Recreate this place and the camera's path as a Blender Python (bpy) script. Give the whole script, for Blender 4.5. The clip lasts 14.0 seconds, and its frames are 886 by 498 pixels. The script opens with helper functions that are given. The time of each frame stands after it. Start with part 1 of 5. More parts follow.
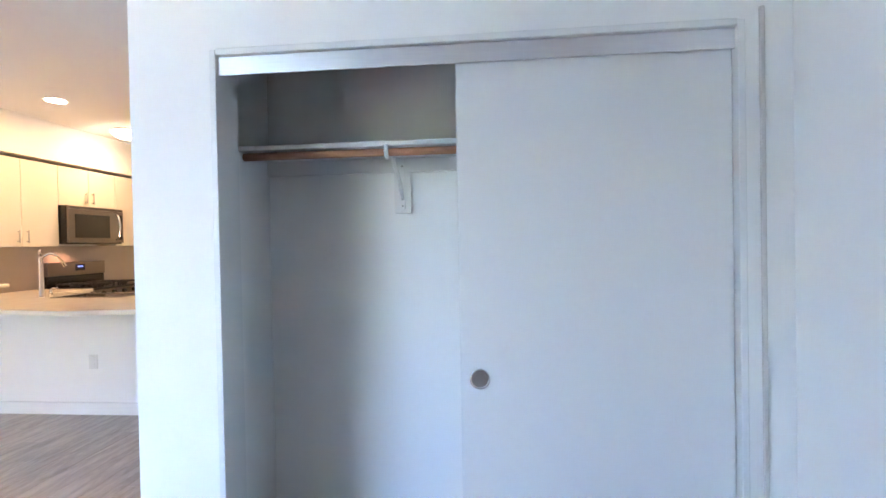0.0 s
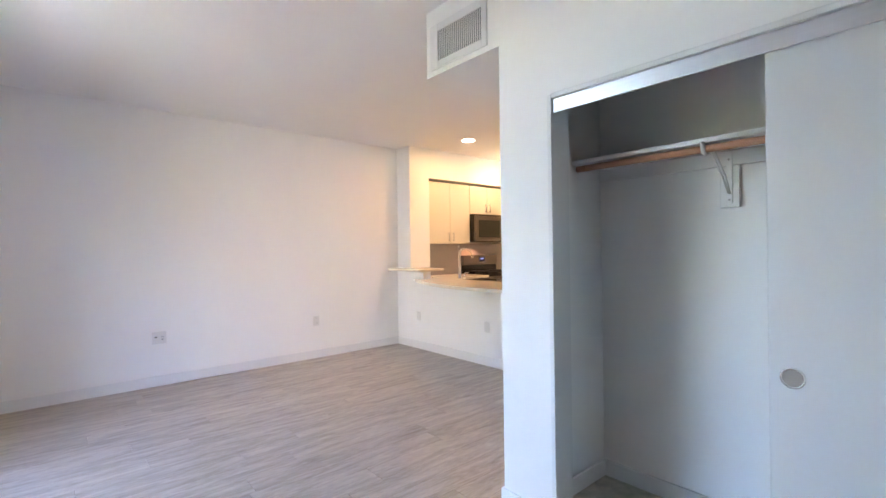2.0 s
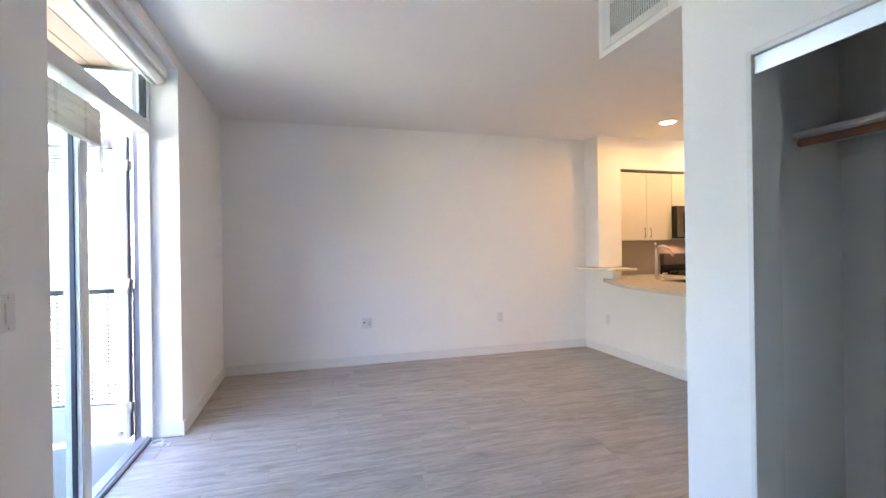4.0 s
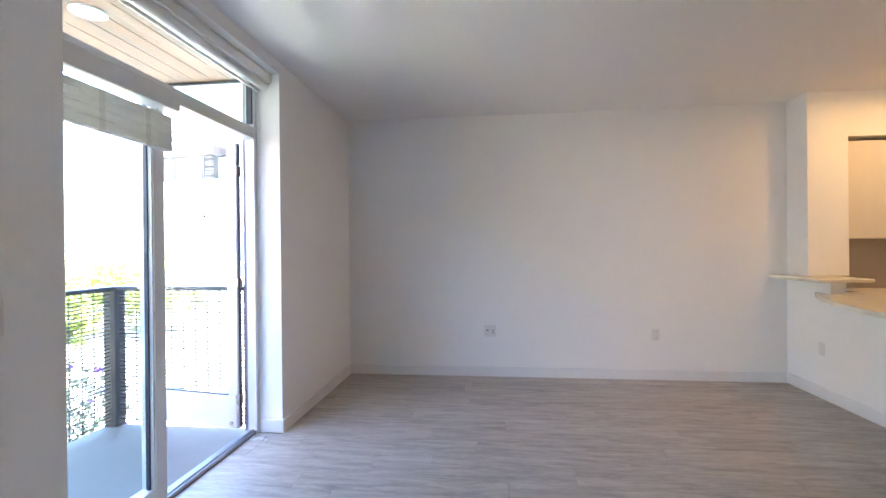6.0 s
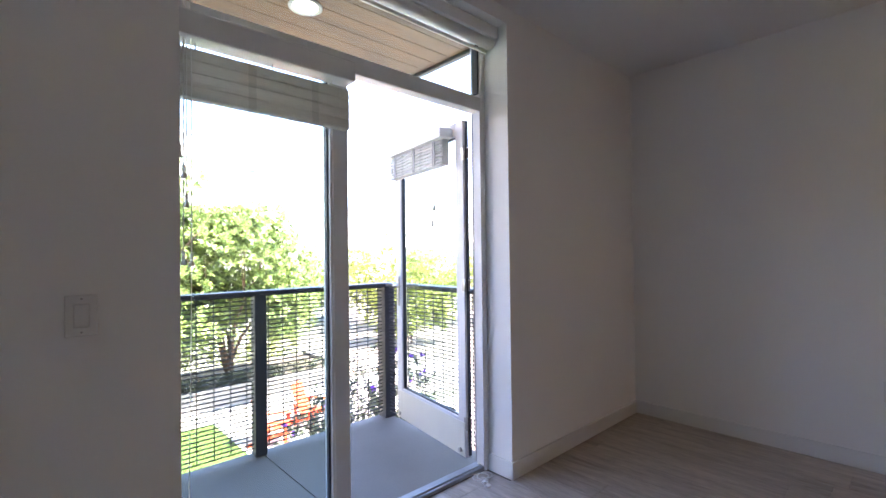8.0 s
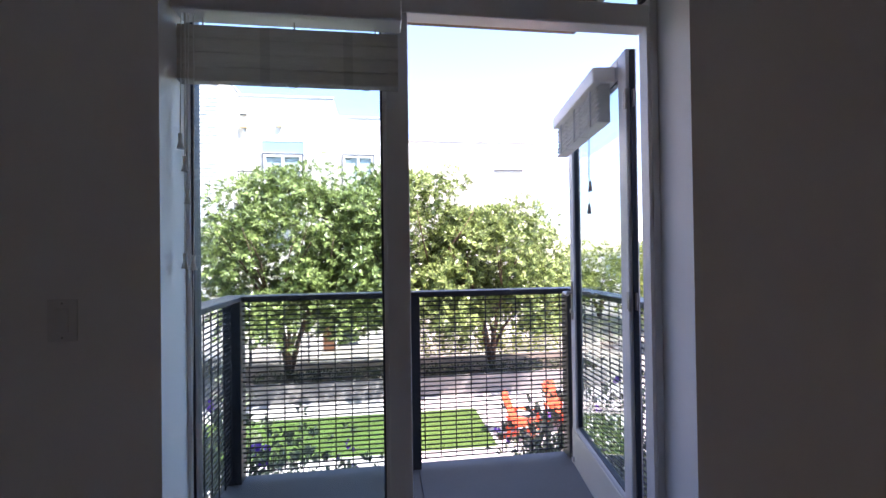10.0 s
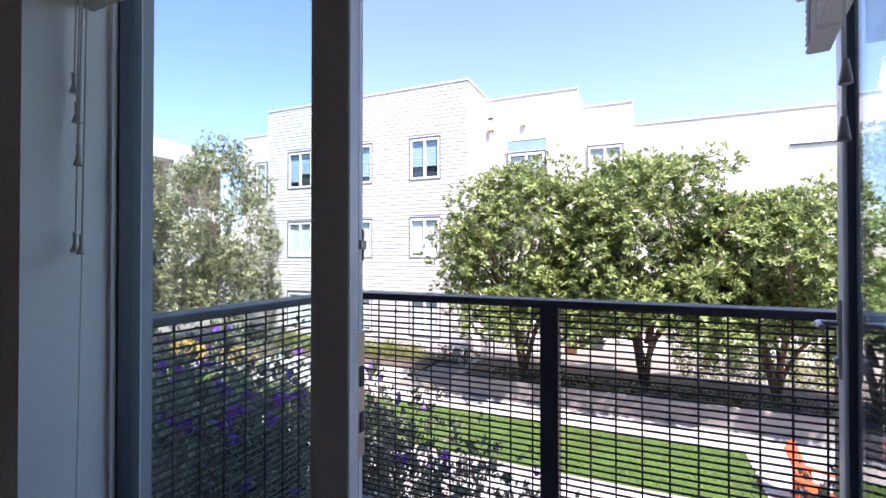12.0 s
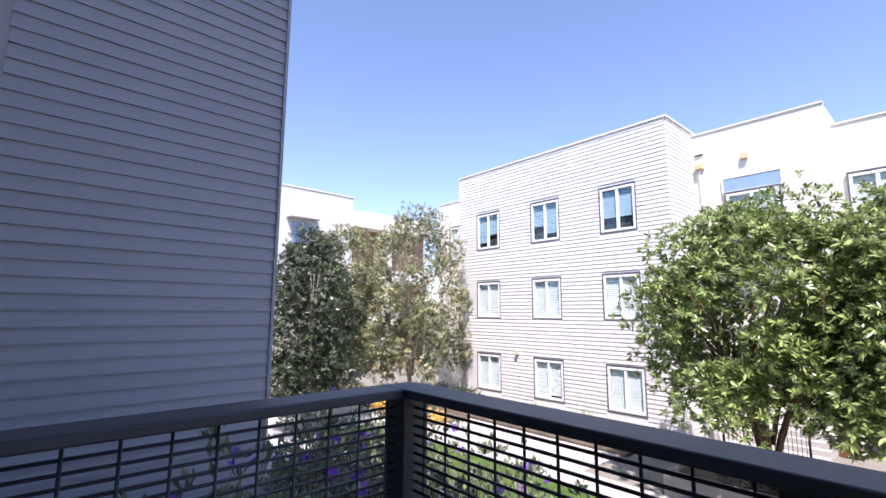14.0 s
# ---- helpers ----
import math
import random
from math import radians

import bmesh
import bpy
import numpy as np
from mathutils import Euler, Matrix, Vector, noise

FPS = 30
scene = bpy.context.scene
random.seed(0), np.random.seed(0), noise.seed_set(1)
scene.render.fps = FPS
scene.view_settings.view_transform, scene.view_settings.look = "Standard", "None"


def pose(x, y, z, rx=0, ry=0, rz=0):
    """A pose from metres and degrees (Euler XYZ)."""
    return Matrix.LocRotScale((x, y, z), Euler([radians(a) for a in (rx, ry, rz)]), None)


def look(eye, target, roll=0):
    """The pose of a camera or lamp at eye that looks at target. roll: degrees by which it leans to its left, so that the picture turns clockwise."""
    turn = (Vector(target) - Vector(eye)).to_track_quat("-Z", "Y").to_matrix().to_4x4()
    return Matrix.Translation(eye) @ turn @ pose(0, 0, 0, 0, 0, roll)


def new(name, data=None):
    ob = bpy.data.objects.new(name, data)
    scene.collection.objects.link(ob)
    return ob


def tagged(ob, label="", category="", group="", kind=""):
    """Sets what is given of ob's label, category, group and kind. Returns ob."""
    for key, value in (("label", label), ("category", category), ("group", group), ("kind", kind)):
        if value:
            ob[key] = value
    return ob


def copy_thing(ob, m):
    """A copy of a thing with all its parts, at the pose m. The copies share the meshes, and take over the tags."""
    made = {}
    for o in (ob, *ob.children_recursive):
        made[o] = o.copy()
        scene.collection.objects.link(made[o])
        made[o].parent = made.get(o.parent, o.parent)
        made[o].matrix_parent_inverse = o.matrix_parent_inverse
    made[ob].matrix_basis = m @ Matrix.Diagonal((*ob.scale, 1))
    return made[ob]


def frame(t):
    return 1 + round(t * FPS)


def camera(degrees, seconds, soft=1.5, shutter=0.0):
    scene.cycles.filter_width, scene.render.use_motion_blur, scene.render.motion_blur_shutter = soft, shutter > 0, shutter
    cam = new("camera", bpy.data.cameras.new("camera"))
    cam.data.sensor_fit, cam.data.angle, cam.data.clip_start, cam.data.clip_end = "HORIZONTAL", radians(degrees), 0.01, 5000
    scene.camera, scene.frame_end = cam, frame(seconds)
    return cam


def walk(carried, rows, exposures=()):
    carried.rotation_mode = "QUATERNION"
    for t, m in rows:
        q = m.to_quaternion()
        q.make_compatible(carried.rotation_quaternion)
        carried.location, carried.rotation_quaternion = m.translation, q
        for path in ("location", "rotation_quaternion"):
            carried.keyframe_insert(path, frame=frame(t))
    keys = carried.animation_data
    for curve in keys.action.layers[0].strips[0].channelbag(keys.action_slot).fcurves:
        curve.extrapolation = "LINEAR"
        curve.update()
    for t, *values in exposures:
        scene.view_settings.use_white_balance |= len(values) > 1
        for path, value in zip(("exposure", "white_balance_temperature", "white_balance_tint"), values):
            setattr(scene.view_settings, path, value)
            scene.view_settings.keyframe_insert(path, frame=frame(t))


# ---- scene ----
cam = camera(88.8, 14.0)
PATH = [
    (0, (0.193, 0.401, 1.336), (0.021, 2.393, 1.312), -1.1),
    (0.5, (0.298, 0.374, 1.343), (-0.517, 2.2, 1.327), -1.4),
    (1, (0.383, 0.283, 1.319), (-0.808, 1.89, 1.318), -1.0),
    (1.5, (0.455, 0.194, 1.306), (-0.895, 1.669, 1.312), -0.8),
    (2, (0.534, 0.141, 1.307), (-0.978, 1.45, 1.308), -0.8),
    (2.5, (0.572, 0.111, 1.302), (-1.12, 1.178, 1.303), -0.8),
    (3, (0.581, 0.12, 1.305), (-1.235, 0.957, 1.305), -0.9),
    (5.5, (0.274, 0.875, 1.327), (-1.724, 0.968, 1.326), -0.5),
    (6, (0.066, 0.987, 1.335), (-1.921, 0.762, 1.334), -0.6),
    (6.5, (-0.222, 1.109, 1.322), (-2.124, 0.493, 1.33), -0.8),
    (7, (-0.508, 1.156, 1.317), (-2.241, 0.156, 1.324), -0.7),
    (7.5, (-0.797, 1.117, 1.305), (-2.348, -0.145, 1.323), -0.8),
    (8, (-1.053, 1.089, 1.295), (-2.407, -0.382, 1.318), -0.7),
    (8.2, (-1.158, 1.098, 1.298), (-2.413, -0.459, 1.319), -1.0),
    (10.5, (-2.244, 0.668, 1.306), (-2.241, -1.332, 1.323), -0.4),
    (11, (-2.423, 0.471, 1.29), (-2.129, -1.507, 1.306), -0.2),
    (11.5, (-2.579, 0.237, 1.275), (-2.003, -1.678, 1.289), -0.1),
    (12, (-2.65, -0.046, 1.266), (-1.842, -1.876, 1.285), -0.0),
    (12.5, (-2.645, -0.351, 1.254), (-1.626, -2.07, 1.33), 0.1),
    (13, (-2.583, -0.654, 1.252), (-1.338, -2.213, 1.396), -0.0),
    (13.5, (-2.521, -0.894, 1.288), (-1.095, -2.281, 1.496), 0.3),
    (14, (-2.452, -1.161, 1.307), (-0.967, -2.471, 1.586), 0.3),
]
EXPOSURES = [(0, 5.65, 6340, 26), (1.5, 5.45, 6780, 26), (3, 5.27, 6900, 24), (5.5, 4.95, 6750, 22), (6.5, 4.68, 6720, 22), (7.2, 4.33, 6950, 23), (8.2, 3.5, 7050, 27), (10.3, 1.98, 6500, 31), (11, 1.78, 6450, 31), (12.5, 1.25, 6450, 28), (14, 0.95, 6400, 25)]
walk(cam, [(t, look(eye, target, roll)) for t, eye, target, roll in PATH], EXPOSURES)

# ---- sky and sun ----
SUN_DIR = Vector((-0.36, 0.36, 0.86)).normalized()
world = bpy.data.worlds.new("world")
scene.world = world
world.use_nodes = True
wn = world.node_tree
sky = wn.nodes.new("ShaderNodeTexSky")
sky.sky_type, sky.sun_disc = "NISHITA", False
sky.sun_elevation = math.asin(SUN_DIR.z)
sky.sun_rotation = math.atan2(SUN_DIR.x, SUN_DIR.y)
sky.air_density, sky.dust_density, sky.ozone_density = 1.0, 0.3, 3.0
wn.links.new(sky.outputs[0], wn.nodes["Background"].inputs[0])
wn.nodes["Background"].inputs[1].default_value = 0.15
sun = new("sun", bpy.data.lights.new("sun", "SUN"))
sun.data.energy, sun.data.angle, sun.data.color = 5.0, radians(0.5), (1, 0.95, 0.88)
sun.matrix_world = look(SUN_DIR * 30, (0, 0, 0))


def lamp(name, kind, place, power, colour, size, target=None, spot=None):
    ob = new(name, bpy.data.lights.new(name, kind))
    ob.data.energy, ob.data.color = power, colour
    if kind == "AREA":
        ob.data.shape, ob.data.size = "DISK", size
    else:
        ob.data.shadow_soft_size = size
    if spot:
        ob.data.spot_size, ob.data.spot_blend = radians(spot), 0.6
    ob.matrix_world = look(place, target or (place[0], place[1], place[2] - 1))
    return ob


# ---- materials ----
def material(name, colour, rough=0.6, metal=0.0, var=0.0, scale=3.0, fine=80.0, bump=0.0, stretch=(1, 1, 1), each=0.0, spec=0.5, trans=0.0, island=0.0, hue=(0, 0, 0)):
    m = bpy.data.materials.new(name)
    m.use_nodes = True
    n, l = m.node_tree.nodes, m.node_tree.links
    b = n["Principled BSDF"]
    b.inputs["Base Color"].default_value = (*colour, 1)
    b.inputs["Roughness"].default_value = rough
    b.inputs["Metallic"].default_value = metal
    b.inputs["Specular IOR Level"].default_value = spec
    if trans:
        b.inputs["Subsurface Weight"].default_value = trans
        b.inputs["Subsurface Radius"].default_value = (0.02, 0.03, 0.01)
    if not (var or bump or each or island):
        return m
    tc, mp = n.new("ShaderNodeTexCoord"), n.new("ShaderNodeMapping")
    mp.inputs["Scale"].default_value = stretch
    l.new(tc.outputs["Object"], mp.inputs[0])
    big, small = n.new("ShaderNodeTexNoise"), n.new("ShaderNodeTexNoise")
    big.inputs["Scale"].default_value, small.inputs["Scale"].default_value = scale, fine
    big.inputs["Detail"].default_value = 4
    l.new(mp.outputs[0], big.inputs[0]), l.new(mp.outputs[0], small.inputs[0])
    add = n.new("ShaderNodeMath")
    add.operation = "MULTIPLY_ADD"
    add.inputs[1].default_value = 0.4
    l.new(small.outputs[0], add.inputs[0]), l.new(big.outputs[0], add.inputs[2])
    fac = add.outputs[0]
    ramp = n.new("ShaderNodeMapRange")
    ramp.inputs["From Min"].default_value, ramp.inputs["From Max"].default_value = 0.45, 0.95
    ramp.inputs["To Min"].default_value, ramp.inputs["To Max"].default_value = 1 - var, 1 + var
    l.new(fac, ramp.inputs["Value"])
    val = ramp.outputs[0]
    for amount, node, socket in ((each, "ShaderNodeObjectInfo", "Random"), (island, "ShaderNodeNewGeometry", "Random Per Island")):
        if amount:
            src, mr, mul = n.new(node), n.new("ShaderNodeMapRange"), n.new("ShaderNodeMath")
            mul.operation = "MULTIPLY"
            mr.inputs["To Min"].default_value, mr.inputs["To Max"].default_value = 1 - amount, 1 + amount
            l.new(src.outputs[socket], mr.inputs["Value"]), l.new(mr.outputs[0], mul.inputs[0]), l.new(val, mul.inputs[1])
            val = mul.outputs[0]
    mix = n.new("ShaderNodeVectorMath")
    mix.operation = "SCALE"
    mix.inputs[0].default_value = colour
    l.new(val, mix.inputs["Scale"])
    out = mix.outputs[0]
    if any(hue):
        src, sc, ad = n.new("ShaderNodeNewGeometry"), n.new("ShaderNodeVectorMath"), n.new("ShaderNodeVectorMath")
        sc.operation, ad.operation = "SCALE", "ADD"
        sc.inputs[0].default_value = hue
        l.new(src.outputs["Random Per Island"], sc.inputs["Scale"])
        l.new(out, ad.inputs[0]), l.new(sc.outputs[0], ad.inputs[1])
        out = ad.outputs[0]
    l.new(out, b.inputs["Base Color"])
    if bump:
        bp = n.new("ShaderNodeBump")
        bp.inputs["Strength"].default_value, bp.inputs["Distance"].default_value = bump, 0.003
        l.new(fac, bp.inputs["Height"]), l.new(bp.outputs[0], b.inputs["Normal"])
    return m


def emitter(name, colour, power):
    m = bpy.data.materials.new(name)
    m.use_nodes = True
    b = m.node_tree.nodes["Principled BSDF"]
    b.inputs["Emission Color"].default_value = (*colour, 1)
    b.inputs["Emission Strength"].default_value = power
    return m


def glazing(name, tint=(1, 1, 1), gloss=1.0):
    m = bpy.data.materials.new(name)
    m.use_nodes = True
    n, l = m.node_tree.nodes, m.node_tree.links
    n.remove(n["Principled BSDF"])
    tr, gl, mx, lw, pw, ml = (n.new(k) for k in ("ShaderNodeBsdfTransparent", "ShaderNodeBsdfGlossy", "ShaderNodeMixShader", "ShaderNodeLayerWeight", "ShaderNodeMath", "ShaderNodeMath"))
    tr.inputs[0].default_value = (*tint, 1)
    gl.inputs["Roughness"].default_value = 0.0
    lw.inputs[0].default_value = 0.5
    pw.operation, pw.inputs[1].default_value = "POWER", 4.5
    ml.operation, ml.use_clamp = "MULTIPLY_ADD", True
    ml.inputs[1].default_value, ml.inputs[2].default_value = 0.9 * gloss, 0.035
    l.new(lw.outputs["Facing"], pw.inputs[0]), l.new(pw.outputs[0], ml.inputs[0]), l.new(ml.outputs[0], mx.inputs[0])
    l.new(tr.outputs[0], mx.inputs[1]), l.new(gl.outputs[0], mx.inputs[2])
    l.new(mx.outputs[0], n["Material Output"].inputs[0])
    return m


def wood(name, dark, light, stretch, rough=0.45, each=0.15, scale=1.0, bump=0.15):
    """Grain along the axis that stretch leaves longest, with a tone of its own for each plank."""
    m = bpy.data.materials.new(name)
    m.use_nodes = True
    n, l = m.node_tree.nodes, m.node_tree.links
    b = n["Principled BSDF"]
    tc, mp, oi, off = n.new("ShaderNodeTexCoord"), n.new("ShaderNodeMapping"), n.new("ShaderNodeObjectInfo"), n.new("ShaderNodeVectorMath")
    off.operation = "MULTIPLY_ADD"
    off.inputs[1].default_value = (37, 53, 17)
    mp.inputs["Scale"].default_value = stretch
    l.new(oi.outputs["Random"], off.inputs[0]), l.new(tc.outputs["Object"], off.inputs[2])
    l.new(off.outputs[0], mp.inputs[0])
    a, c = n.new("ShaderNodeTexNoise"), n.new("ShaderNodeTexNoise")
    a.inputs["Scale"].default_value, a.inputs["Detail"].default_value, a.inputs["Roughness"].default_value, a.inputs["Distortion"].default_value = 2.0 * scale, 8, 0.62, 0.6
    c.inputs["Scale"].default_value, c.inputs["Detail"].default_value = 14.0 * scale, 3
    l.new(mp.outputs[0], a.inputs[0]), l.new(mp.outputs[0], c.inputs[0])
    sm = n.new("ShaderNodeMath")
    sm.operation = "MULTIPLY_ADD"
    sm.inputs[1].default_value = 0.35
    l.new(c.outputs[0], sm.inputs[0]), l.new(a.outputs[0], sm.inputs[2])
    mr = n.new("ShaderNodeMapRange")
    mr.inputs["To Min"].default_value, mr.inputs["To Max"].default_value = -each, each
    l.new(oi.outputs["Random"], mr.inputs["Value"])
    ad = n.new("ShaderNodeMath")
    ad.operation = "ADD"
    l.new(sm.outputs[0], ad.inputs[0]), l.new(mr.outputs[0], ad.inputs[1])
    cr = n.new("ShaderNodeValToRGB")
    cr.color_ramp.elements[0].position, cr.color_ramp.elements[0].color = 0.42, (*dark, 1)
    cr.color_ramp.elements[1].position, cr.color_ramp.elements[1].color = 0.88, (*light, 1)
    l.new(ad.outputs[0], cr.inputs[0]), l.new(cr.outputs[0], b.inputs["Base Color"])
    b.inputs["Roughness"].default_value = rough
    bp = n.new("ShaderNodeBump")
    bp.inputs["Strength"].default_value, bp.inputs["Distance"].default_value = bump, 0.001
    l.new(sm.outputs[0], bp.inputs["Height"]), l.new(bp.outputs[0], b.inputs["Normal"])
    return m


def woven(name, colour):
    """Fine slub weave with faint darker tapes, letting a part of the light through."""
    m = material(name, colour, 0.9, var=0.10, scale=6, fine=170, bump=0.5, stretch=(0.2, 1, 1.5))
    n, l = m.node_tree.nodes, m.node_tree.links
    b, out = n["Principled BSDF"], n["Material Output"]
    tc, sep, fr, cmp, mul = (n.new(k) for k in ("ShaderNodeTexCoord", "ShaderNodeSeparateXYZ", "ShaderNodeMath", "ShaderNodeMath", "ShaderNodeVectorMath"))
    l.new(tc.outputs["Object"], sep.inputs[0])
    fr.operation, fr.inputs[1].default_value = "PINGPONG", 0.13
    l.new(sep.outputs["X"], fr.inputs[0])
    cmp.operation, cmp.inputs[1].default_value = "GREATER_THAN", 0.115
    l.new(fr.outputs[0], cmp.inputs[0])
    tone = n.new("ShaderNodeMapRange")
    tone.inputs["To Min"].default_value, tone.inputs["To Max"].default_value = 1.0, 0.86
    l.new(cmp.outputs[0], tone.inputs["Value"])
    mul.operation = "SCALE"
    src = b.inputs["Base Color"].links[0].from_socket
    l.new(src, mul.inputs[0]), l.new(tone.outputs[0], mul.inputs["Scale"]), l.new(mul.outputs[0], b.inputs["Base Color"])
    tr, mx = n.new("ShaderNodeBsdfTranslucent"), n.new("ShaderNodeMixShader")
    l.new(mul.outputs[0], tr.inputs[0])
    mx.inputs[0].default_value = 0.35
    l.new(b.outputs[0], mx.inputs[1]), l.new(tr.outputs[0], mx.inputs[2]), l.new(mx.outputs[0], out.inputs[0])
    return m


def leafy(name, colour, rough, island, hue, thin=0.35):
    m = material(name, colour, rough, island=island, hue=hue, spec=0.45)
    n, l = m.node_tree.nodes, m.node_tree.links
    b, out = n["Principled BSDF"], n["Material Output"]
    tr, mx = n.new("ShaderNodeBsdfTranslucent"), n.new("ShaderNodeMixShader")
    l.new(b.inputs["Base Color"].links[0].from_socket, tr.inputs[0])
    mx.inputs[0].default_value = thin
    l.new(b.outputs[0], mx.inputs[1]), l.new(tr.outputs[0], mx.inputs[2]), l.new(mx.outputs[0], out.inputs[0])
    return m


PAINT = material("wall_paint", (0.90, 0.89, 0.87), 0.7, var=0.012, scale=1.2, fine=260, bump=0.12)
CEIL = material("ceiling_paint", (0.89, 0.88, 0.865), 0.8, var=0.01, scale=1.0, fine=200, bump=0.1)
TRIM = material("trim_paint", (0.82, 0.815, 0.80), 0.4, var=0.01, scale=4)
DOORW = material("door_paint", (0.80, 0.80, 0.79), 0.45, var=0.01, scale=2)
VINYL = material("frame_vinyl", (0.76, 0.76, 0.77), 0.35, var=0.02, scale=6)
KICK = material("kick_plate", (0.74, 0.72, 0.64), 0.45, var=0.03, scale=5)
PLANK = wood("vinyl_plank", (0.28, 0.235, 0.195), (0.56, 0.495, 0.43), (6.0, 0.9, 1), 0.38, 0.05, 1.6, 0.10)
CEDAR = wood("cedar", (0.075, 0.026, 0.008), (0.27, 0.125, 0.042), (0.8, 5, 1), 0.5, 0.12, 1.3)
RODW = wood("rod_wood", (0.30, 0.12, 0.06), (0.55, 0.27, 0.15), (0.6, 8, 8), 0.4, 0.05, 2)
ALU = material("brushed_aluminium", (0.78, 0.79, 0.81), 0.36, 0.9, var=0.05, scale=4, fine=120, stretch=(0.05, 1, 1))
STEEL = material("stainless_steel", (0.22, 0.19, 0.165), 0.32, 0.9, var=0.06, scale=5, fine=140, stretch=(1, 0.05, 1))
CHROME = material("chrome", (0.75, 0.75, 0.75), 0.12, 1.0)
NICKEL = material("brushed_nickel", (0.50, 0.48, 0.46), 0.35, 1.0)
BLACK = material("black_enamel", (0.012, 0.012, 0.013), 0.2)
DARKGLASS = material("dark_glass", (0.02, 0.018, 0.016), 0.08)
IRON = material("cast_iron", (0.02, 0.02, 0.02), 0.55)
DISPLAY = emitter("display_blue", (0.1, 0.25, 1.0), 0.06)
CAB = material("cabinet_laminate", (0.74, 0.68, 0.58), 0.4, var=0.03, scale=2, fine=60, stretch=(1, 1, 0.1))
SILLALU = material("sill_aluminium", (0.36, 0.37, 0.39), 0.5, 0.6, var=0.1, scale=6)
SHADEWHITE = woven("white_shade", (0.80, 0.79, 0.76))
TAPE = material("grey_tape", (0.36, 0.36, 0.37), 0.8)
QUARTZ = material("quartz", (0.80, 0.74, 0.64), 0.18, var=0.05, scale=9, fine=160)
TILE = material("backsplash", (0.46, 0.42, 0.39), 0.35, var=0.05, scale=3)
CARPET = material("carpet", (0.50, 0.45, 0.37), 0.95, var=0.30, scale=14, fine=220, bump=1.0)
GASKET = material("gasket", (0.04, 0.05, 0.07), 0.5)
RAIL = material("dark_metal_paint", (0.043, 0.046, 0.054), 0.45, 0.0, var=0.15, scale=7, bump=0.05)
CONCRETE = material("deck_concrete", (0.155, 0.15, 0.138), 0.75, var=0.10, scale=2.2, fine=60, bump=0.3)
PAVING = material("pale_paving", (0.42, 0.40, 0.38), 0.85, var=0.10, scale=0.9, fine=30, bump=0.3)
SOIL = material("planting_soil", (0.10, 0.08, 0.06), 0.95, var=0.35, scale=2, fine=20, bump=0.6)
GROUND = material("ground_cover", (0.20, 0.19, 0.16), 0.95, var=0.25, scale=0.3, fine=4, bump=0.3)
LAWN = material("lawn_soil", (0.05, 0.10, 0.015), 0.95, var=0.25, scale=1.2, fine=20, bump=0.5)
GRASS = material("grass_blades", (0.13, 0.21, 0.045), 0.7, island=0.35, hue=(0.04, 0.03, 0.0))
SIDING_OWN = material("siding_blue_grey", (0.30, 0.30, 0.33), 0.6, var=0.03, scale=2, fine=90, bump=0.1, each=0.03)
SIDING = material("siding_pale", (0.63, 0.62, 0.60), 0.65, var=0.02, scale=0.7, fine=20, island=0.02)
STUCCO = material("stucco_cream", (0.72, 0.69, 0.63), 0.85, var=0.03, scale=0.6, fine=25, bump=0.4)
STUCCO2 = material("stucco_brown", (0.35, 0.22, 0.15), 0.85, var=0.05, scale=0.6, fine=25, bump=0.4)
ROOFCAP = material("parapet_cap", (0.66, 0.64, 0.62), 0.5)
GUTTER = material("gutter_tan", (0.58, 0.46, 0.28), 0.5)
BLUEGLASS = material("window_glass_far", (0.24, 0.36, 0.46), 0.08, var=0.12, scale=0.8)
# Dark window outline, with the shade of the reveals put into its colour.
OUTLINESHADE = material("outline_reveal_shade", (0.11, 0.12, 0.14), 0.5)
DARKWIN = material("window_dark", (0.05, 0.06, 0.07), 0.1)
FARGLASS = glazing("window_glass_clear", (0.84, 0.90, 0.91), 1.0)
BLUEBLIND = material("blue_curtain", (0.40, 0.54, 0.64), 0.7, var=0.05, scale=2)
BLIND = material("blind_slats", (0.82, 0.83, 0.81), 0.6, var=0.03, scale=2)
DOORBROWN = material("door_brown", (0.14, 0.06, 0.03), 0.5, var=0.1)
LEAF = leafy("leaf_green", (0.10, 0.145, 0.05), 0.28, 0.45, (0.26, 0.31, 0.10), 0.30)
OLIVE = leafy("leaf_olive", (0.13, 0.15, 0.075), 0.38, 0.5, (0.30, 0.28, 0.16), 0.35)
DARKLEAF = leafy("leaf_dark", (0.035, 0.05, 0.025), 0.35, 0.5, (0.06, 0.07, 0.04), 0.2)
HEDGELEAF = leafy("leaf_hedge", (0.13, 0.19, 0.04), 0.45, 0.45, (0.16, 0.13, 0.03))
BUSHLEAF = leafy("leaf_shrub", (0.17, 0.20, 0.13), 0.45, 0.5, (0.10, 0.10, 0.06))
PETAL = leafy("petal_purple", (0.20, 0.09, 0.55), 0.5, 0.3, (0.10, 0.0, 0.0))
YELLOW = material("petal_yellow", (0.70, 0.45, 0.10), 0.6, island=0.3)
BARK = material("bark", (0.13, 0.08, 0.055), 0.9, var=0.3, scale=5, fine=40, bump=0.8, stretch=(1, 1, 0.2))
PALEBARK = material("bark_pale", (0.36, 0.33, 0.29), 0.9, var=0.3, scale=6, fine=40, bump=0.5, stretch=(1, 1, 0.3))
ORANGE = material("chair_orange", (0.72, 0.10, 0.03), 0.5, var=0.05)
PLASTIC = material("white_plastic", (0.78, 0.77, 0.75), 0.35)
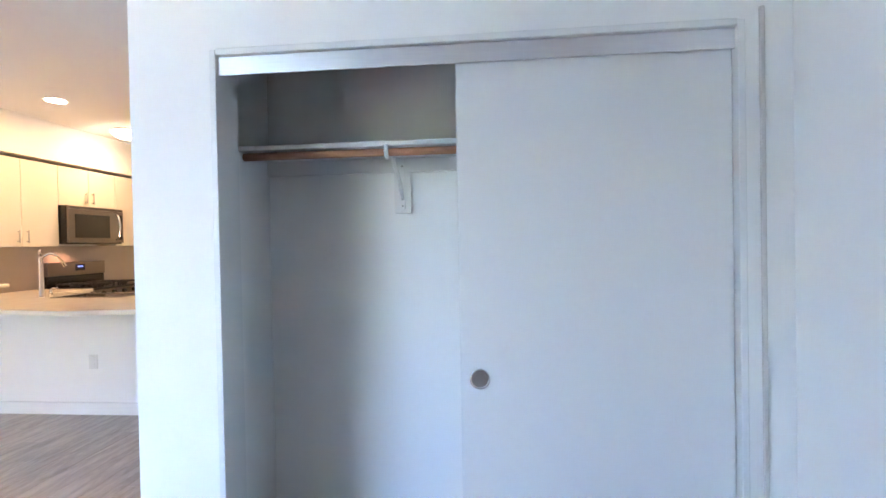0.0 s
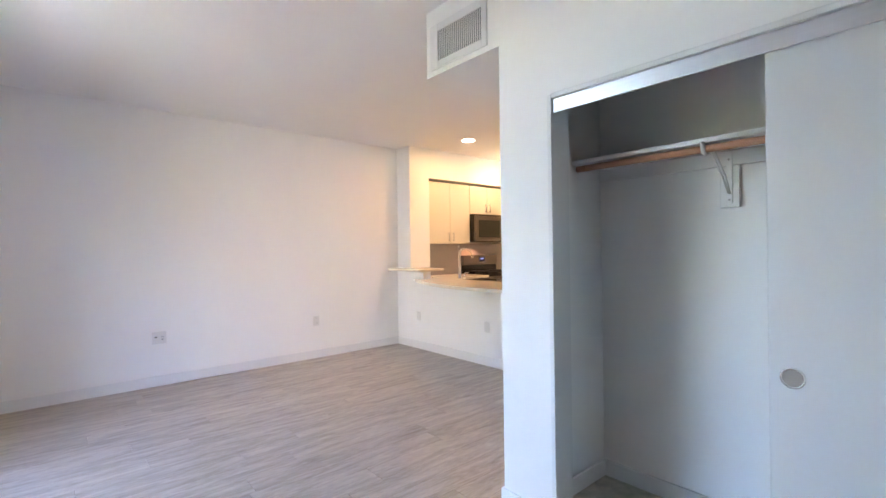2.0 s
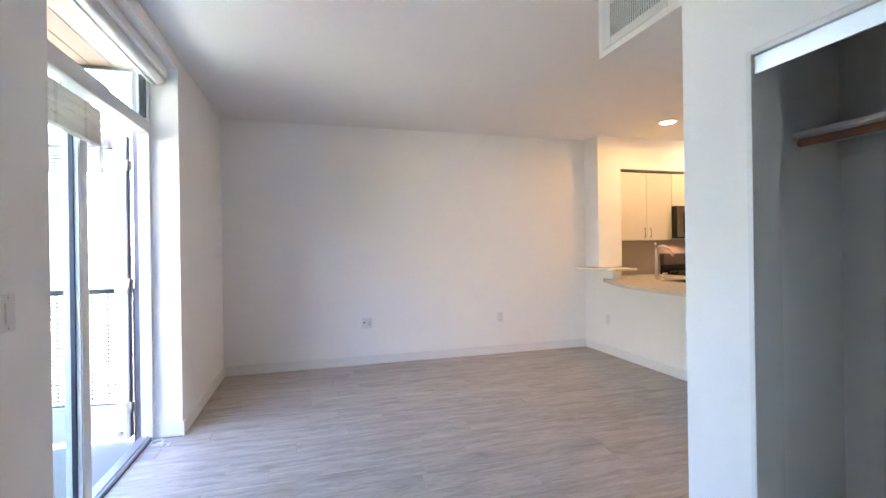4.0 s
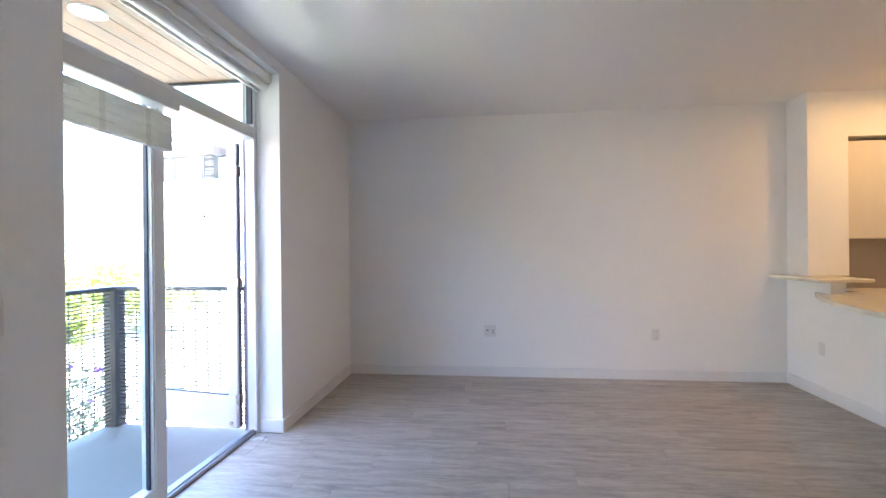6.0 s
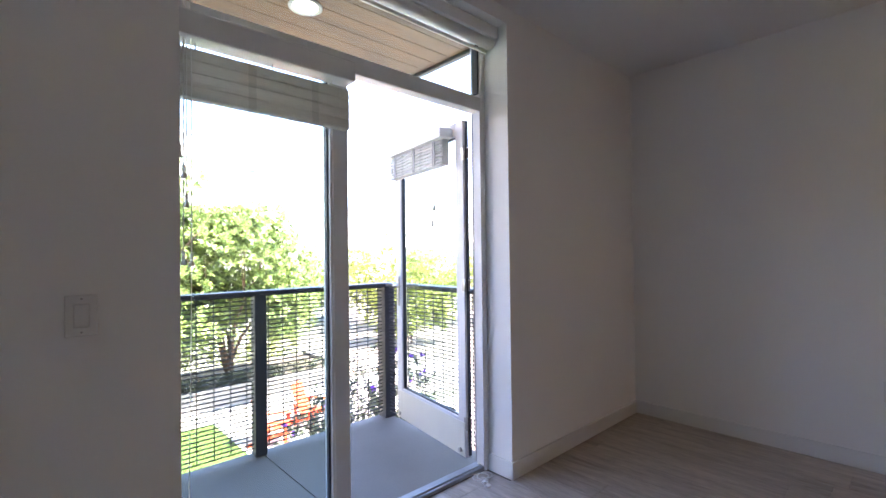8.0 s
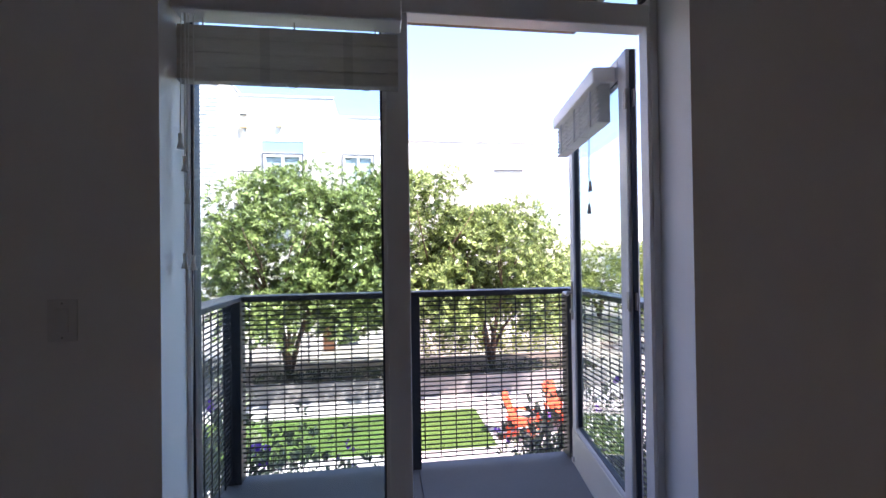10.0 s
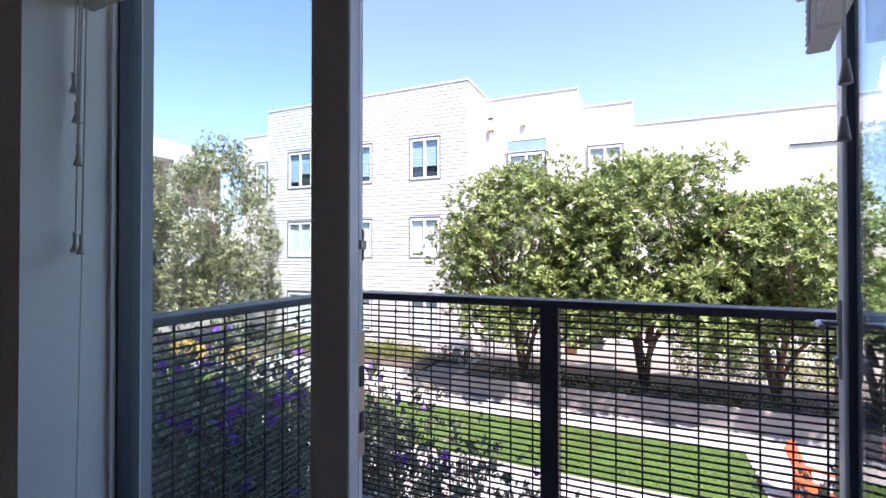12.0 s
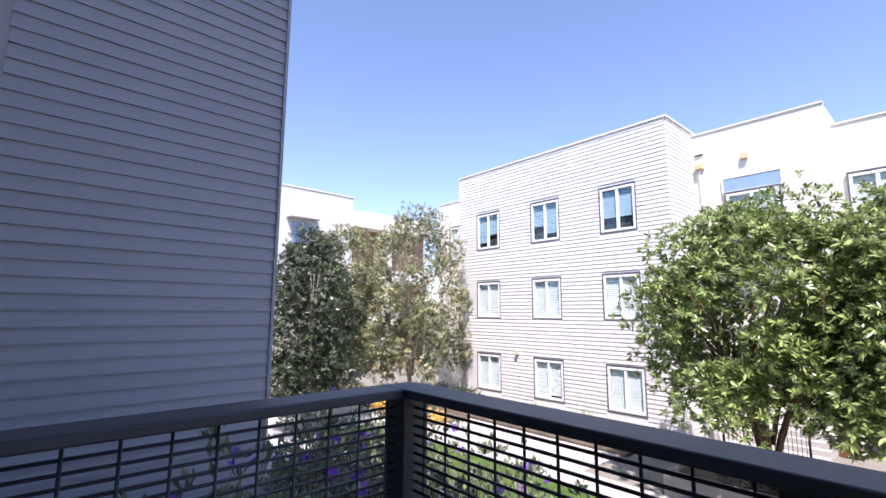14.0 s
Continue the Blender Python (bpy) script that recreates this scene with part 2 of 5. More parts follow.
HOLES = material("dark_slot", (0.03, 0.03, 0.03), 0.6)
FABRIC = woven("woven_shade", (0.66, 0.63, 0.58))
CORD = material("cord", (0.80, 0.79, 0.76), 0.7)
TASSEL = material("tassel", (0.40, 0.39, 0.38), 0.5)
LAMPWARM = emitter("lamp_warm", (1.0, 0.80, 0.52), 0.7)
LAMPDAY = emitter("lamp_balcony", (1.0, 0.86, 0.62), 1.0)
GLASS = glazing("pane_glass", (0.88, 0.96, 0.95))
# Pale blue wall colour with the haze of distance painted in.
HAZE = material("far_wall_haze_tint", (0.55, 0.62, 0.68), 0.9, var=0.1, scale=0.05)


# ---- mesh helpers ----
def cube(bm, x0, x1, y0, y1, z0, z1):
    x0, x1, y0, y1, z0, z1 = min(x0, x1), max(x0, x1), min(y0, y1), max(y0, y1), min(z0, z1), max(z0, z1)
    v = [bm.verts.new((x, y, z)) for z in (z0, z1) for x, y in ((x0, y0), (x1, y0), (x1, y1), (x0, y1))]
    for f in ((3, 2, 1, 0), (4, 5, 6, 7), (0, 1, 5, 4), (1, 2, 6, 5), (2, 3, 7, 6), (3, 0, 4, 7)):
        bm.faces.new([v[i] for i in f])
    return v


def boxes(*rows, bevel=0.0, seg=2):
    bm = bmesh.new()
    for r in rows:
        cube(bm, *r)
    if bevel:
        bmesh.ops.bevel(bm, geom=bm.edges[:], offset=bevel, segments=seg, affect="EDGES", profile=0.5)
    return bm


def tube(bm, points, radii, sides=10, caps=True):
    """A round tube through the points; radii is one number or one for each point."""
    pts = [Vector(p) for p in points]
    rs = radii if isinstance(radii, (list, tuple)) else [radii] * len(pts)
    rings = []
    for i, p in enumerate(pts):
        d = (pts[min(i + 1, len(pts) - 1)] - pts[max(i - 1, 0)]).normalized()
        side = d.cross(Vector((0, 0, 1)) if abs(d.z) < 0.9 else Vector((1, 0, 0))).normalized()
        up = side.cross(d)
        rings.append([bm.verts.new(p + rs[i] * (math.cos(a) * side + math.sin(a) * up)) for a in (2 * math.pi * k / sides for k in range(sides))])
    for a, b in zip(rings, rings[1:]):
        for k in range(sides):
            f = bm.faces.new((a[k], a[(k + 1) % sides], b[(k + 1) % sides], b[k]))
            f.smooth = True
    if caps:
        bm.faces.new(rings[0][::-1]), bm.faces.new(rings[-1])
    return bm


def folded(x0, x1, y0, y1, z0, z1, folds, depth):
    """A bunched sheet with a wavy cross section, drawn out along x; the folds stand out by depth."""
    bm, out = bmesh.new(), []
    prof = [(y1 if depth > 0 else y1, z1)]
    for k in range(folds):
        a, b = z1 - (z1 - z0) * k / folds, z1 - (z1 - z0) * (k + 1) / folds
        prof += [(y1 + abs(depth) * 0.3, a - 0.001), (y1 + abs(depth), b + (a - b) * 0.35), (y1 + abs(depth) * 0.85, b + (a - b) * 0.1), (y1, b)]
    prof += [(y0, z0), (y0, z1)]
    n = 12
    rn = random.Random(9)
    rings = []
    for k in range(n + 1):
        x = x0 + (x1 - x0) * k / n
        rings.append([bm.verts.new((x, y + (rn.uniform(-0.0015, 0.0015) if y > y0 else 0), z + rn.uniform(-0.0015, 0.0015))) for y, z in prof])
    for a, b in zip(rings, rings[1:]):
        for k in range(len(prof)):
            j = (k + 1) % len(prof)
            bm.faces.new((a[k], a[j], b[j], b[k]))
    bm.faces.new(rings[0]), bm.faces.new(rings[-1][::-1])
    return bm


def mesh_of(name, bm, mat):
    bmesh.ops.recalc_face_normals(bm, faces=bm.faces[:])
    me = bpy.data.meshes.new(name)
    bm.to_mesh(me)
    bm.free()
    me.materials.append(mat)
    return me


def structure(name, bm, mat, label="", parent=None):
    ob = new(name, mesh_of(name, bm, mat))
    if parent:
        ob.parent = parent
    return tagged(ob, label=label, kind="structure") if not parent else ob


def thing(name, base, label, category, group="", kind=""):
    ob = new(name)
    ob.location = base
    ob.empty_display_size = 0.1
    return tagged(ob, label, category, group, kind)


def part(name, bm, mat, parent, label="", world=True):
    """One mesh under a thing or a part; world: the mesh is given in the place's own coordinates."""
    ob = new(name, mesh_of(name, bm, mat))
    ob.parent = parent
    if world and parent.parent is None and parent.type == "EMPTY":
        ob.location = -parent.location
    if label:
        ob["label"] = label
    return ob


def single(name, bm, mat, label, category, group="", kind=""):
    return tagged(new(name, mesh_of(name, bm, mat)), label, category, group, kind)


# ---- the flat: walls, floor, ceiling ----
XW, XE, YS, YH, YC, CEILZ, YN = -4.68, 1.14, -0.57, 3.81, 1.86, 2.72, 6.7
XO0, XO1, ZO = -3.10, -1.42, 2.63      # the opening to the balcony
YOUT = -0.83
structure("wall_west", boxes((XW - 0.2, XW, YOUT, YN, -0.0, CEILZ)), PAINT)
structure("wall_south", boxes((XW, XO0, YOUT, YS, 0, CEILZ), (XO1, 1.08, YOUT, YS, 0, CEILZ), (1.08, XE + 0.2, YOUT + 0.03, YS, 0, CEILZ), (XO0, XO1, YOUT, YS, ZO, CEILZ)), PAINT)
structure("wall_east", boxes((XE, XE + 0.2, YS, YN, 0, CEILZ)), PAINT)
structure("wall_north", boxes((XW - 0.2, XE + 0.2, YN, YN + 0.2, 0, CEILZ)), PAINT)
structure("ceiling", boxes((XW - 0.2, XE + 0.2, YOUT, YN + 0.2, CEILZ, CEILZ + 0.2)), CEIL)
floor = structure("floor", boxes((XW - 0.2, XE + 0.2, YOUT, YN + 0.2, -0.2, -0.006)), material("underlay", (0.12, 0.10, 0.08), 0.9), "grey-brown wood-look plank floor")
# closet block
CX0, CX1, CZ, WE = -0.705, 0.996, 2.0, -1.0
structure("closet_wall", boxes((WE, CX0, YC, YC + 0.13, 0, CEILZ), (CX1, XE, YC, YC + 0.13, 0, CEILZ), (CX0, CX1, YC, YC + 0.13, CZ, CEILZ)), PAINT)
structure("closet_side_wall", boxes((WE, -0.83, YC + 0.13, 2.60, 0, CEILZ)), PAINT)
structure("closet_back_wall", boxes((-0.83, XE, 2.52, 2.60, 0, CEILZ)), PAINT)
structure("hall_side_wall", boxes((WE, WE + 0.1, 2.60, YN, 0, CEILZ)), PAINT)
structure("bulkhead", boxes((-1.575, WE, YC + 0.0005, YN, 2.33, CEILZ)), PAINT)
structure("closet_carpet", boxes((-0.83, XE, YC + 0.05, 2.52, -0.005, 0.012)), CARPET, "beige cut-pile closet carpet")
# column, half wall and kitchen soffit
structure("column", boxes((XW, -4.39, 3.82, 4.16, 1.055, CEILZ)), PAINT)
structure("kitchen_soffit", boxes((XW, -4.39, 4.16, YN, 2.31, CEILZ)), PAINT)
structure("half_wall", boxes((XW, -1.95, YH, YH + 0.12, 0, 0.885), (XW, -4.10, YH, YH + 0.12, 0.885, 1.02)), PAINT)
structure("backsplash", boxes((XW, XW + 0.012, 4.16, 6.6, 0.92, 1.39)), TILE, "grey-beige kitchen splashback")
structure("hall_return_wall", boxes((-1.95, -1.85, YH, YH + 0.12, 0, 0.885)), PAINT)
B, H = 0.014, 0.10
structure("baseboard", boxes((XW, XW + B, YS, YH, 0, H), (XW, XO0 - 0.0, YS, YS + B, 0, H), (XO1, XE, YS, YS + B, 0, H), (XW + B, -1.85, YH - B, YH, 0, H),
    (WE - B, CX0 - 0.0, YC - B, YC, 0, H), (WE - B, WE, YC, 2.6, 0, H), (-0.83, -0.83 + B, YC + 0.13, 2.52, 0.01, H), (-0.83 + B, XE, 2.52 - B, 2.52, 0.01, H),
    (XO0, XO0 + B, YS - 0.22, YS + B, 0, H), (XO1 - B, XO1, YS - 0.22, YS + B, 0, H), bevel=0.003, seg=1), TRIM)


# ---- balcony opening: frame, transom, side light ----
def framed(name, x0, x1, z0, z1, y0, y1, w, mat):
    return boxes((x0, x1, y0, y1, z0, z0 + w), (x0, x1, y0, y1, z1 - w, z1), (x0, x0 + w, y0, y1, z0 + w, z1 - w), (x1 - w, x1, y0, y1, z0 + w, z1 - w), bevel=0.004, seg=1)


FY0, FY1 = -0.818, -0.745
win = tagged(new("window_1"), "white framed balcony glazing with a transom and a side light", kind="structure")
win.location = (-2.26, -0.87, 0)
part("window_frame", boxes((XO0, XO0 + 0.035, FY0, FY1, 0, ZO), (XO1 - 0.010, XO1, FY0, FY1, 2.235, ZO - 0.05), (XO0 + 0.035, XO1, FY0, FY1, ZO - 0.05, ZO),
    (XO0 + 0.035, XO1, FY0, FY1, 2.15, 2.235), bevel=0.004, seg=1), VINYL, win)
part("mullion", boxes((-2.150, -2.070, -0.778, FY1, 0.03, 2.15), (-2.130, -2.070, FY0, -0.778, 0.03, 2.15), bevel=0.003, seg=1), VINYL, win)
part("door_stop", boxes((-2.134, -2.130, FY0 + 0.004, FY0 + 0.016, 0.03, 2.15), (XO0 + 0.035, XO0 + 0.047, FY0 + 0.05, FY1, 0.03, 2.15)), VINYL, win)
part("window_sill", boxes((XO0, XO1, FY0 - 0.02, FY1 - 0.012, 0.0, 0.022), (XO0, XO1, FY0 + 0.03, FY0 + 0.045, 0.022, 0.03), bevel=0.004, seg=1), SILLALU, win, "grey aluminium door threshold")
part("gasket", boxes((-2.059, -2.051, -0.786, -0.766, 0.12, 2.15), (-1.440, -1.432, -0.815, -0.760, 0.12, 2.15), (-3.065, -3.05, -0.80, -0.76, 2.26, 2.56)), GASKET, win)
part("side_light_frame", boxes((-2.070, -2.059, -0.815, -0.748, 0.03, 2.15), (-1.432, -1.4205, -0.816, -0.747, 0.03, 2.15), (-2.059, -1.432, -0.815, -0.748, 0.03, 0.12)), VINYL, win)
for nm, r in (("pane", (-2.055, -1.436, -0.783, -0.777, 0.11, 2.15)), ("pane", (-3.06, -1.432, -0.788, -0.782, 2.235, 2.58))):
    p = part(nm, boxes(r), GLASS, win)
    p.visible_shadow = False
part("strike_plate", boxes((-2.138, -2.1305, -0.817, -0.790, 0.862, 1.112), bevel=0.001, seg=1), NICKEL, win, "brushed steel strike plate")
part("strike_plate", boxes((-2.136, -2.1305, -0.819, -0.811, 1.251, 1.315), (-2.141, -2.1305, -0.819, -0.797, 1.274, 1.292), bevel=0.002, seg=1), STEEL, win, "small steel keeper plate")
part("strike_box", boxes((-2.1405, -2.1385, -0.811, -0.798, 1.002, 1.042), (-2.1405, -2.1385, -0.811, -0.798, 0.912, 0.952)), HOLES, win)


# ---- balcony ----
DX0, DX1, DY = -3.39, -1.08, -2.215
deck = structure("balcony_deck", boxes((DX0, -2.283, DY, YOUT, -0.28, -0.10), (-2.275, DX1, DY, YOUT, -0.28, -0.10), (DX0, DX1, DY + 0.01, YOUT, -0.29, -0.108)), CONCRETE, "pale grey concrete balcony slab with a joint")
structure("facade_own", boxes((XW - 6, XO0, YOUT - 0.03, YOUT, -3.2, 8.8), (XO1, 1.18, YOUT - 0.03, YOUT, -3.2, 8.8), (XO0, XO1, YOUT - 0.03, YOUT, ZO, 8.8), (XO0, XO1, YOUT - 0.03, YOUT, -3.2, -0.0)), SIDING_OWN)
structure("house_mass", boxes((XW - 6, 14, YN + 0.2, 14, -3.2, 7.6), (XE + 0.2, 14, -2.5, YN + 0.2, -3.2, 8.8), (XW - 6, XW - 0.2, YOUT, YN + 0.2, -3.2, 8.8), (XW - 0.2, XE + 0.2, YOUT, YN + 0.2, CEILZ + 0.2, 8.8), (XW - 0.2, XE + 0.2, YOUT, YN + 0.2, -3.2, -0.2)), SIDING_OWN)
side = structure("side_wing", boxes((1.195, XE + 0.2, -2.54, YOUT, -3.2, 8.8)), SIDING_OWN, "blue-grey lap-sided wing beside the balcony")
structure("corner_trim", boxes((1.168, 1.213, -2.565, -2.54, -3.2, 8.8)), SIDING_OWN)

# ---- canopy over the balcony ----
CYF, CXW, CZB = -1.70, -3.20, 2.645
canopy = thing("balcony_canopy", (-2.1, -1.3, CZB), "knotty cedar-boarded canopy with a dark metal edge", "canopy")
part("canopy_core", boxes((CXW, -0.9, CYF, YOUT - 0.03, CZB + 0.015, CZB + 0.12)), RAIL, canopy)
part("metal_edge", boxes((CXW - 0.04, -0.9, CYF - 0.075, CYF - 0.04, CZB - 0.02, CZB + 0.14), (CXW - 0.04, CXW, CYF - 0.04, YOUT - 0.03, CZB - 0.02, CZB + 0.14), (-0.9, -0.86, CYF - 0.075, YOUT - 0.03, CZB - 0.02, CZB + 0.14), bevel=0.004, seg=1), RAIL, canopy, "dark grey metal fascia")
part("edge_board", boxes((CXW, -0.9, CYF - 0.04, CYF, CZB - 0.03, CZB + 0.12), bevel=0.003, seg=1), CEDAR, canopy)
yb = CYF + 0.003
while yb < YOUT - 0.05:
    part("board", boxes((CXW, -0.9, yb, min(yb + 0.137, YOUT - 0.032), CZB, CZB + 0.015), bevel=0.002, seg=1), CEDAR, canopy)
    yb += 0.139
DLX, DLY = -2.165, -1.195
canl = thing("balcony_downlight", (DLX, DLY, CZB), "round white recessed downlight in the cedar canopy", "downlight")
bm = bmesh.new()
prof = ((0.090, CZB), (0.090, CZB - 0.006), (0.078, CZB - 0.010), (0.066, CZB - 0.004))
rings = [[bm.verts.new((DLX + q * math.cos(k * math.pi / 16), DLY + q * math.sin(k * math.pi / 16), z)) for k in range(32)] for q, z in prof]
for ra, rb in zip(rings, rings[1:]):
    for k in range(32):
        bm.faces.new((ra[k], ra[(k + 1) % 32], rb[(k + 1) % 32], rb[k])).smooth = True
part("trim_ring", bm, TRIM, canl)
bm = bmesh.new()
tube(bm, [(DLX, DLY, CZB - 0.001), (DLX, DLY, CZB - 0.005)], 0.066, 32)
part("diffuser", bm, LAMPDAY, canl)


# ---- balcony railing ----
RX0, RX1, RY, RT = -3.36, -1.14, -2.155, 1.055
rail = thing("balcony_railing", (-2.26, RY, -0.10), "dark grey steel railing with a woven rod grid", "railing")
for x, y in ((RX0, RY), (-2.26, RY), (RX1, RY), (RX1, -0.905), (RX0, -0.905)):
    h = 0.052 if (x != -2.26 and y == RY) else 0.041
    part("post", boxes((x - h, x + h, y - h, y + h, -0.10, RT - 0.03), bevel=0.003, seg=1), RAIL, rail)
part("top_rail", boxes((RX0 - 0.064, RX1 + 0.064, RY - 0.064, RY + 0.064, RT - 0.03, RT), (RX1 - 0.064, RX1 + 0.064, RY + 0.064, YOUT - 0.03, RT - 0.03, RT), (RX0 - 0.064, RX0 + 0.064, RY + 0.064, YOUT - 0.03, RT - 0.03, RT), bevel=0.005, seg=2), RAIL, rail)
ROD0, STEP = -0.045, 0.0295
bmr = {}
for kind, a, b in (("front_a", -2.225, RX1 - 0.035), ("front_b", RX0 + 0.035, -2.295)):
    L = b - a
    bm = bmesh.new()
    tube(bm, [(0, 0, 0), (L, 0, 0)], 0.0048, 6)
    me = mesh_of("rod", bm, RAIL)
    i = 0
    while ROD0 + STEP * i < RT - 0.035:
        ob = new("rod", me)
        ob.parent, ob.location = rail, Vector((a, RY + 0.004, ROD0 + STEP * i)) - rail.location
        i += 1
    bm = bmesh.new()
    tube(bm, [(0, 0, ROD0 - 0.01), (0, 0, RT - 0.03)], 0.0042, 6)
    me = mesh_of("upright_rod", bm, RAIL)
    x = a + 0.05
    while x < b:
        ob = new("upright_rod", me)
        ob.parent, ob.location = rail, Vector((x, RY - 0.005, 0)) - rail.location
        x += 0.105
for X in (RX1, RX0):
    bm = bmesh.new()
    tube(bm, [(0, RY + 0.035, 0), (0, -0.945, 0)], 0.0048, 6)
    me = mesh_of("rod", bm, RAIL)
    i = 0
    while ROD0 + STEP * i < RT - 0.035:
        ob = new("rod", me)
        ob.parent, ob.location = rail, Vector((X + 0.004, 0, ROD0 + STEP * i)) - rail.location
        i += 1
    bm = bmesh.new()
    tube(bm, [(0, 0, ROD0 - 0.01), (0, 0, RT - 0.03)], 0.0042, 6)
    me = mesh_of("upright_rod", bm, RAIL)
    y = RY + 0.09
    while y < -0.96:
        ob = new("upright_rod", me)
        ob.parent, ob.location = rail, Vector((X - 0.005, y, 0)) - rail.location
        y += 0.105


# ---- the open balcony door ----
door = thing("balcony_door", (-3.090, -0.876, 0.0), "white glazed balcony door standing wide open over the deck", "door")
door.rotation_euler = (0, 0, radians(-99))
DW, DT = 0.90, 0.045


def dpart(name, bm, mat, label="", parent=None):
    return part(name, bm, mat, parent or door, label, world=False)


dpart("stile", boxes((0, 0.085, 0, DT, 0.035, 2.13), bevel=0.004, seg=1), VINYL)
dpart("stile", boxes((DW - 0.085, DW, 0, DT, 0.035, 2.13), bevel=0.004, seg=1), VINYL)
dpart("top_rail", boxes((0.085, DW - 0.085, 0, DT, 2.04, 2.13), bevel=0.004, seg=1), VINYL)
dpart("bottom_rail", boxes((0.085, DW - 0.085, 0, DT, 0.035, 0.27), bevel=0.004, seg=1), VINYL)
dpart("kick_panel", boxes((0.01, DW - 0.01, DT, DT + 0.006, 0.04, 0.25), bevel=0.002, seg=1), KICK, "cream painted kick panel")
dpart("glazing_bead", boxes((0.085, 0.093, 0.010, DT - 0.010, 0.27, 2.04), (DW - 0.093, DW - 0.085, 0.010, DT - 0.010, 0.27, 2.04), (0.093, DW - 0.093, 0.010, DT - 0.010, 0.27, 0.278), (0.093, DW - 0.093, 0.010, DT - 0.010, 2.032, 2.04)), GASKET)
p = dpart("pane", boxes((0.091, DW - 0.091, 0.018, 0.026, 0.275, 2.035)), GLASS)
p.visible_shadow = False
dpart("hinge_edge_seal", boxes((-0.012, 0, 0.012, 0.030, 0.05, 2.12)), GASKET)
for z in (0.25, 1.1, 1.92):
    bm = bmesh.new()
    tube(bm, [(-0.012, DT + 0.004, z - 0.04), (-0.012, DT + 0.004, z + 0.04)], 0.006, 10)
    cube(bm, -0.010, 0.02, DT - 0.001, DT + 0.003, z - 0.035, z + 0.035)
    cube(bm, -0.030, -0.012, 0.022, 0.027, z - 0.035, z + 0.035)
    dpart("hinge", bm, NICKEL)
for sgn, y in ((1, DT), (-1, 0.0)):
    bm = boxes((DW - 0.058, DW - 0.030, y, y + 0.008 * sgn, 0.90, 1.13), bevel=0.002, seg=1)
    tube(bm, [(DW - 0.044, y, 1.06), (DW - 0.044, y + 0.050 * sgn, 1.06), (DW - 0.06, y + 0.056 * sgn, 1.06), (DW - 0.155, y + 0.056 * sgn, 1.058)], 0.009, 10)
    tube(bm, [(DW - 0.044, y, 0.95), (DW - 0.044, y + 0.016 * sgn, 0.95)], 0.013, 12)
    dpart("door_handle", bm, NICKEL, "satin lever handle on a long plate")
for x in (0.05, DW - 0.05):
    bm = bmesh.new()
    tube(bm, [(x, DT + 0.006, 0.075), (x, DT + 0.02, 0.075)], 0.014, 12)
    dpart("screw_cap", bm, NICKEL)
# woven shade on the door
dshade = dpart("door_shade", boxes((0.11, DW - 0.035, DT + 0.002, DT + 0.098, 2.035, 2.10), bevel=0.004, seg=1), TRIM, "white headrail with a bunched woven shade")
bm = folded(0.125, DW - 0.05, DT + 0.020, DT + 0.060, 1.865, 2.03, 8, 0.018)
dpart("shade_fabric", bm, SHADEWHITE, "white woven fabric folds", parent=dshade)
for x in (0.16, 0.42, 0.70):
    dpart("tape", boxes((x + 0.04, x + 0.07, DT + 0.0785, DT + 0.0805, 1.868, 2.028)), TAPE, "grey ladder tape", parent=dshade)
bm = bmesh.new()
for k in range(2):
    tube(bm, [(0.20 + 0.02 * k, DT + 0.088, 2.03), (0.20 + 0.02 * k, DT + 0.088, 1.60 - 0.10 * k)], 0.0015, 5)
dpart("pull_cord", bm, CORD, parent=dshade)
bm = bmesh.new()
for k in range(2):
    z = 1.60 - 0.10 * k
    tube(bm, [(0.20 + 0.02 * k, DT + 0.088, z + 0.02), (0.20 + 0.02 * k, DT + 0.088, z - 0.025)], [0.005, 0.011], 8)
dpart("tassel", bm, TASSEL, parent=dshade)

# ---- shades at the fixed glazing ----
sh = thing("side_light_shade", (-1.80, -0.77, 2.14), "raised woven roman shade over the side light", "window shade")
part("headrail", boxes((-2.125, -1.424, -0.725, -0.632, 2.062, 2.150), bevel=0.004, seg=1), VINYL, sh)
bm = folded(-2.112, -1.428, -0.705, -0.672, 1.855, 2.032, 4, -0.005)
for x in (-1.50, -1.78, -2.04):
    part("lift_string", boxes((x, x + 0.004, -0.692, -0.688, 2.034, 2.064)), CORD, sh)
part("shade_fabric", bm, FABRIC, sh, "greyish cream woven fabric folds")
for x in (-1.56, -1.80, -2.03):
    bm = bmesh.new()
    tube(bm, [(x, -0.68, 1.857), (x + 0.012, -0.67, 1.844), (x + 0.03, -0.675, 1.840), (x + 0.05, -0.68, 1.855)], 0.0013, 5)
    part("lift_string", bm, CORD, sh)
bm = bmesh.new()
for i, (x, zz) in enumerate(((-1.440, 1.66), (-1.452, 1.59), (-1.460, 1.49), (-1.450, 1.29), (-1.475, 1.285))):
    tube(bm, [(x, -0.672, 2.52), (x - 0.004, -0.665, (2.52 + zz) / 2), (x, -0.66, zz + 0.02)], 0.002, 5)
    bt = bmesh.new()
    tube(bt, [(x, -0.66, zz + 0.025), (x, -0.66, zz), (x, -0.66, zz - 0.022)], [0.006, 0.005, 0.011], 10)
    part("tassel", bt, CORD, sh, "small white cord tassel")
tube(bm, [(-1.475, -0.66, 1.265), (-1.47, -0.658, 0.9), (-1.462, -0.655, 0.5), (-1.46, -0.65, 0.12)], 0.0016, 5)
part("pull_cord", bm, CORD, sh)

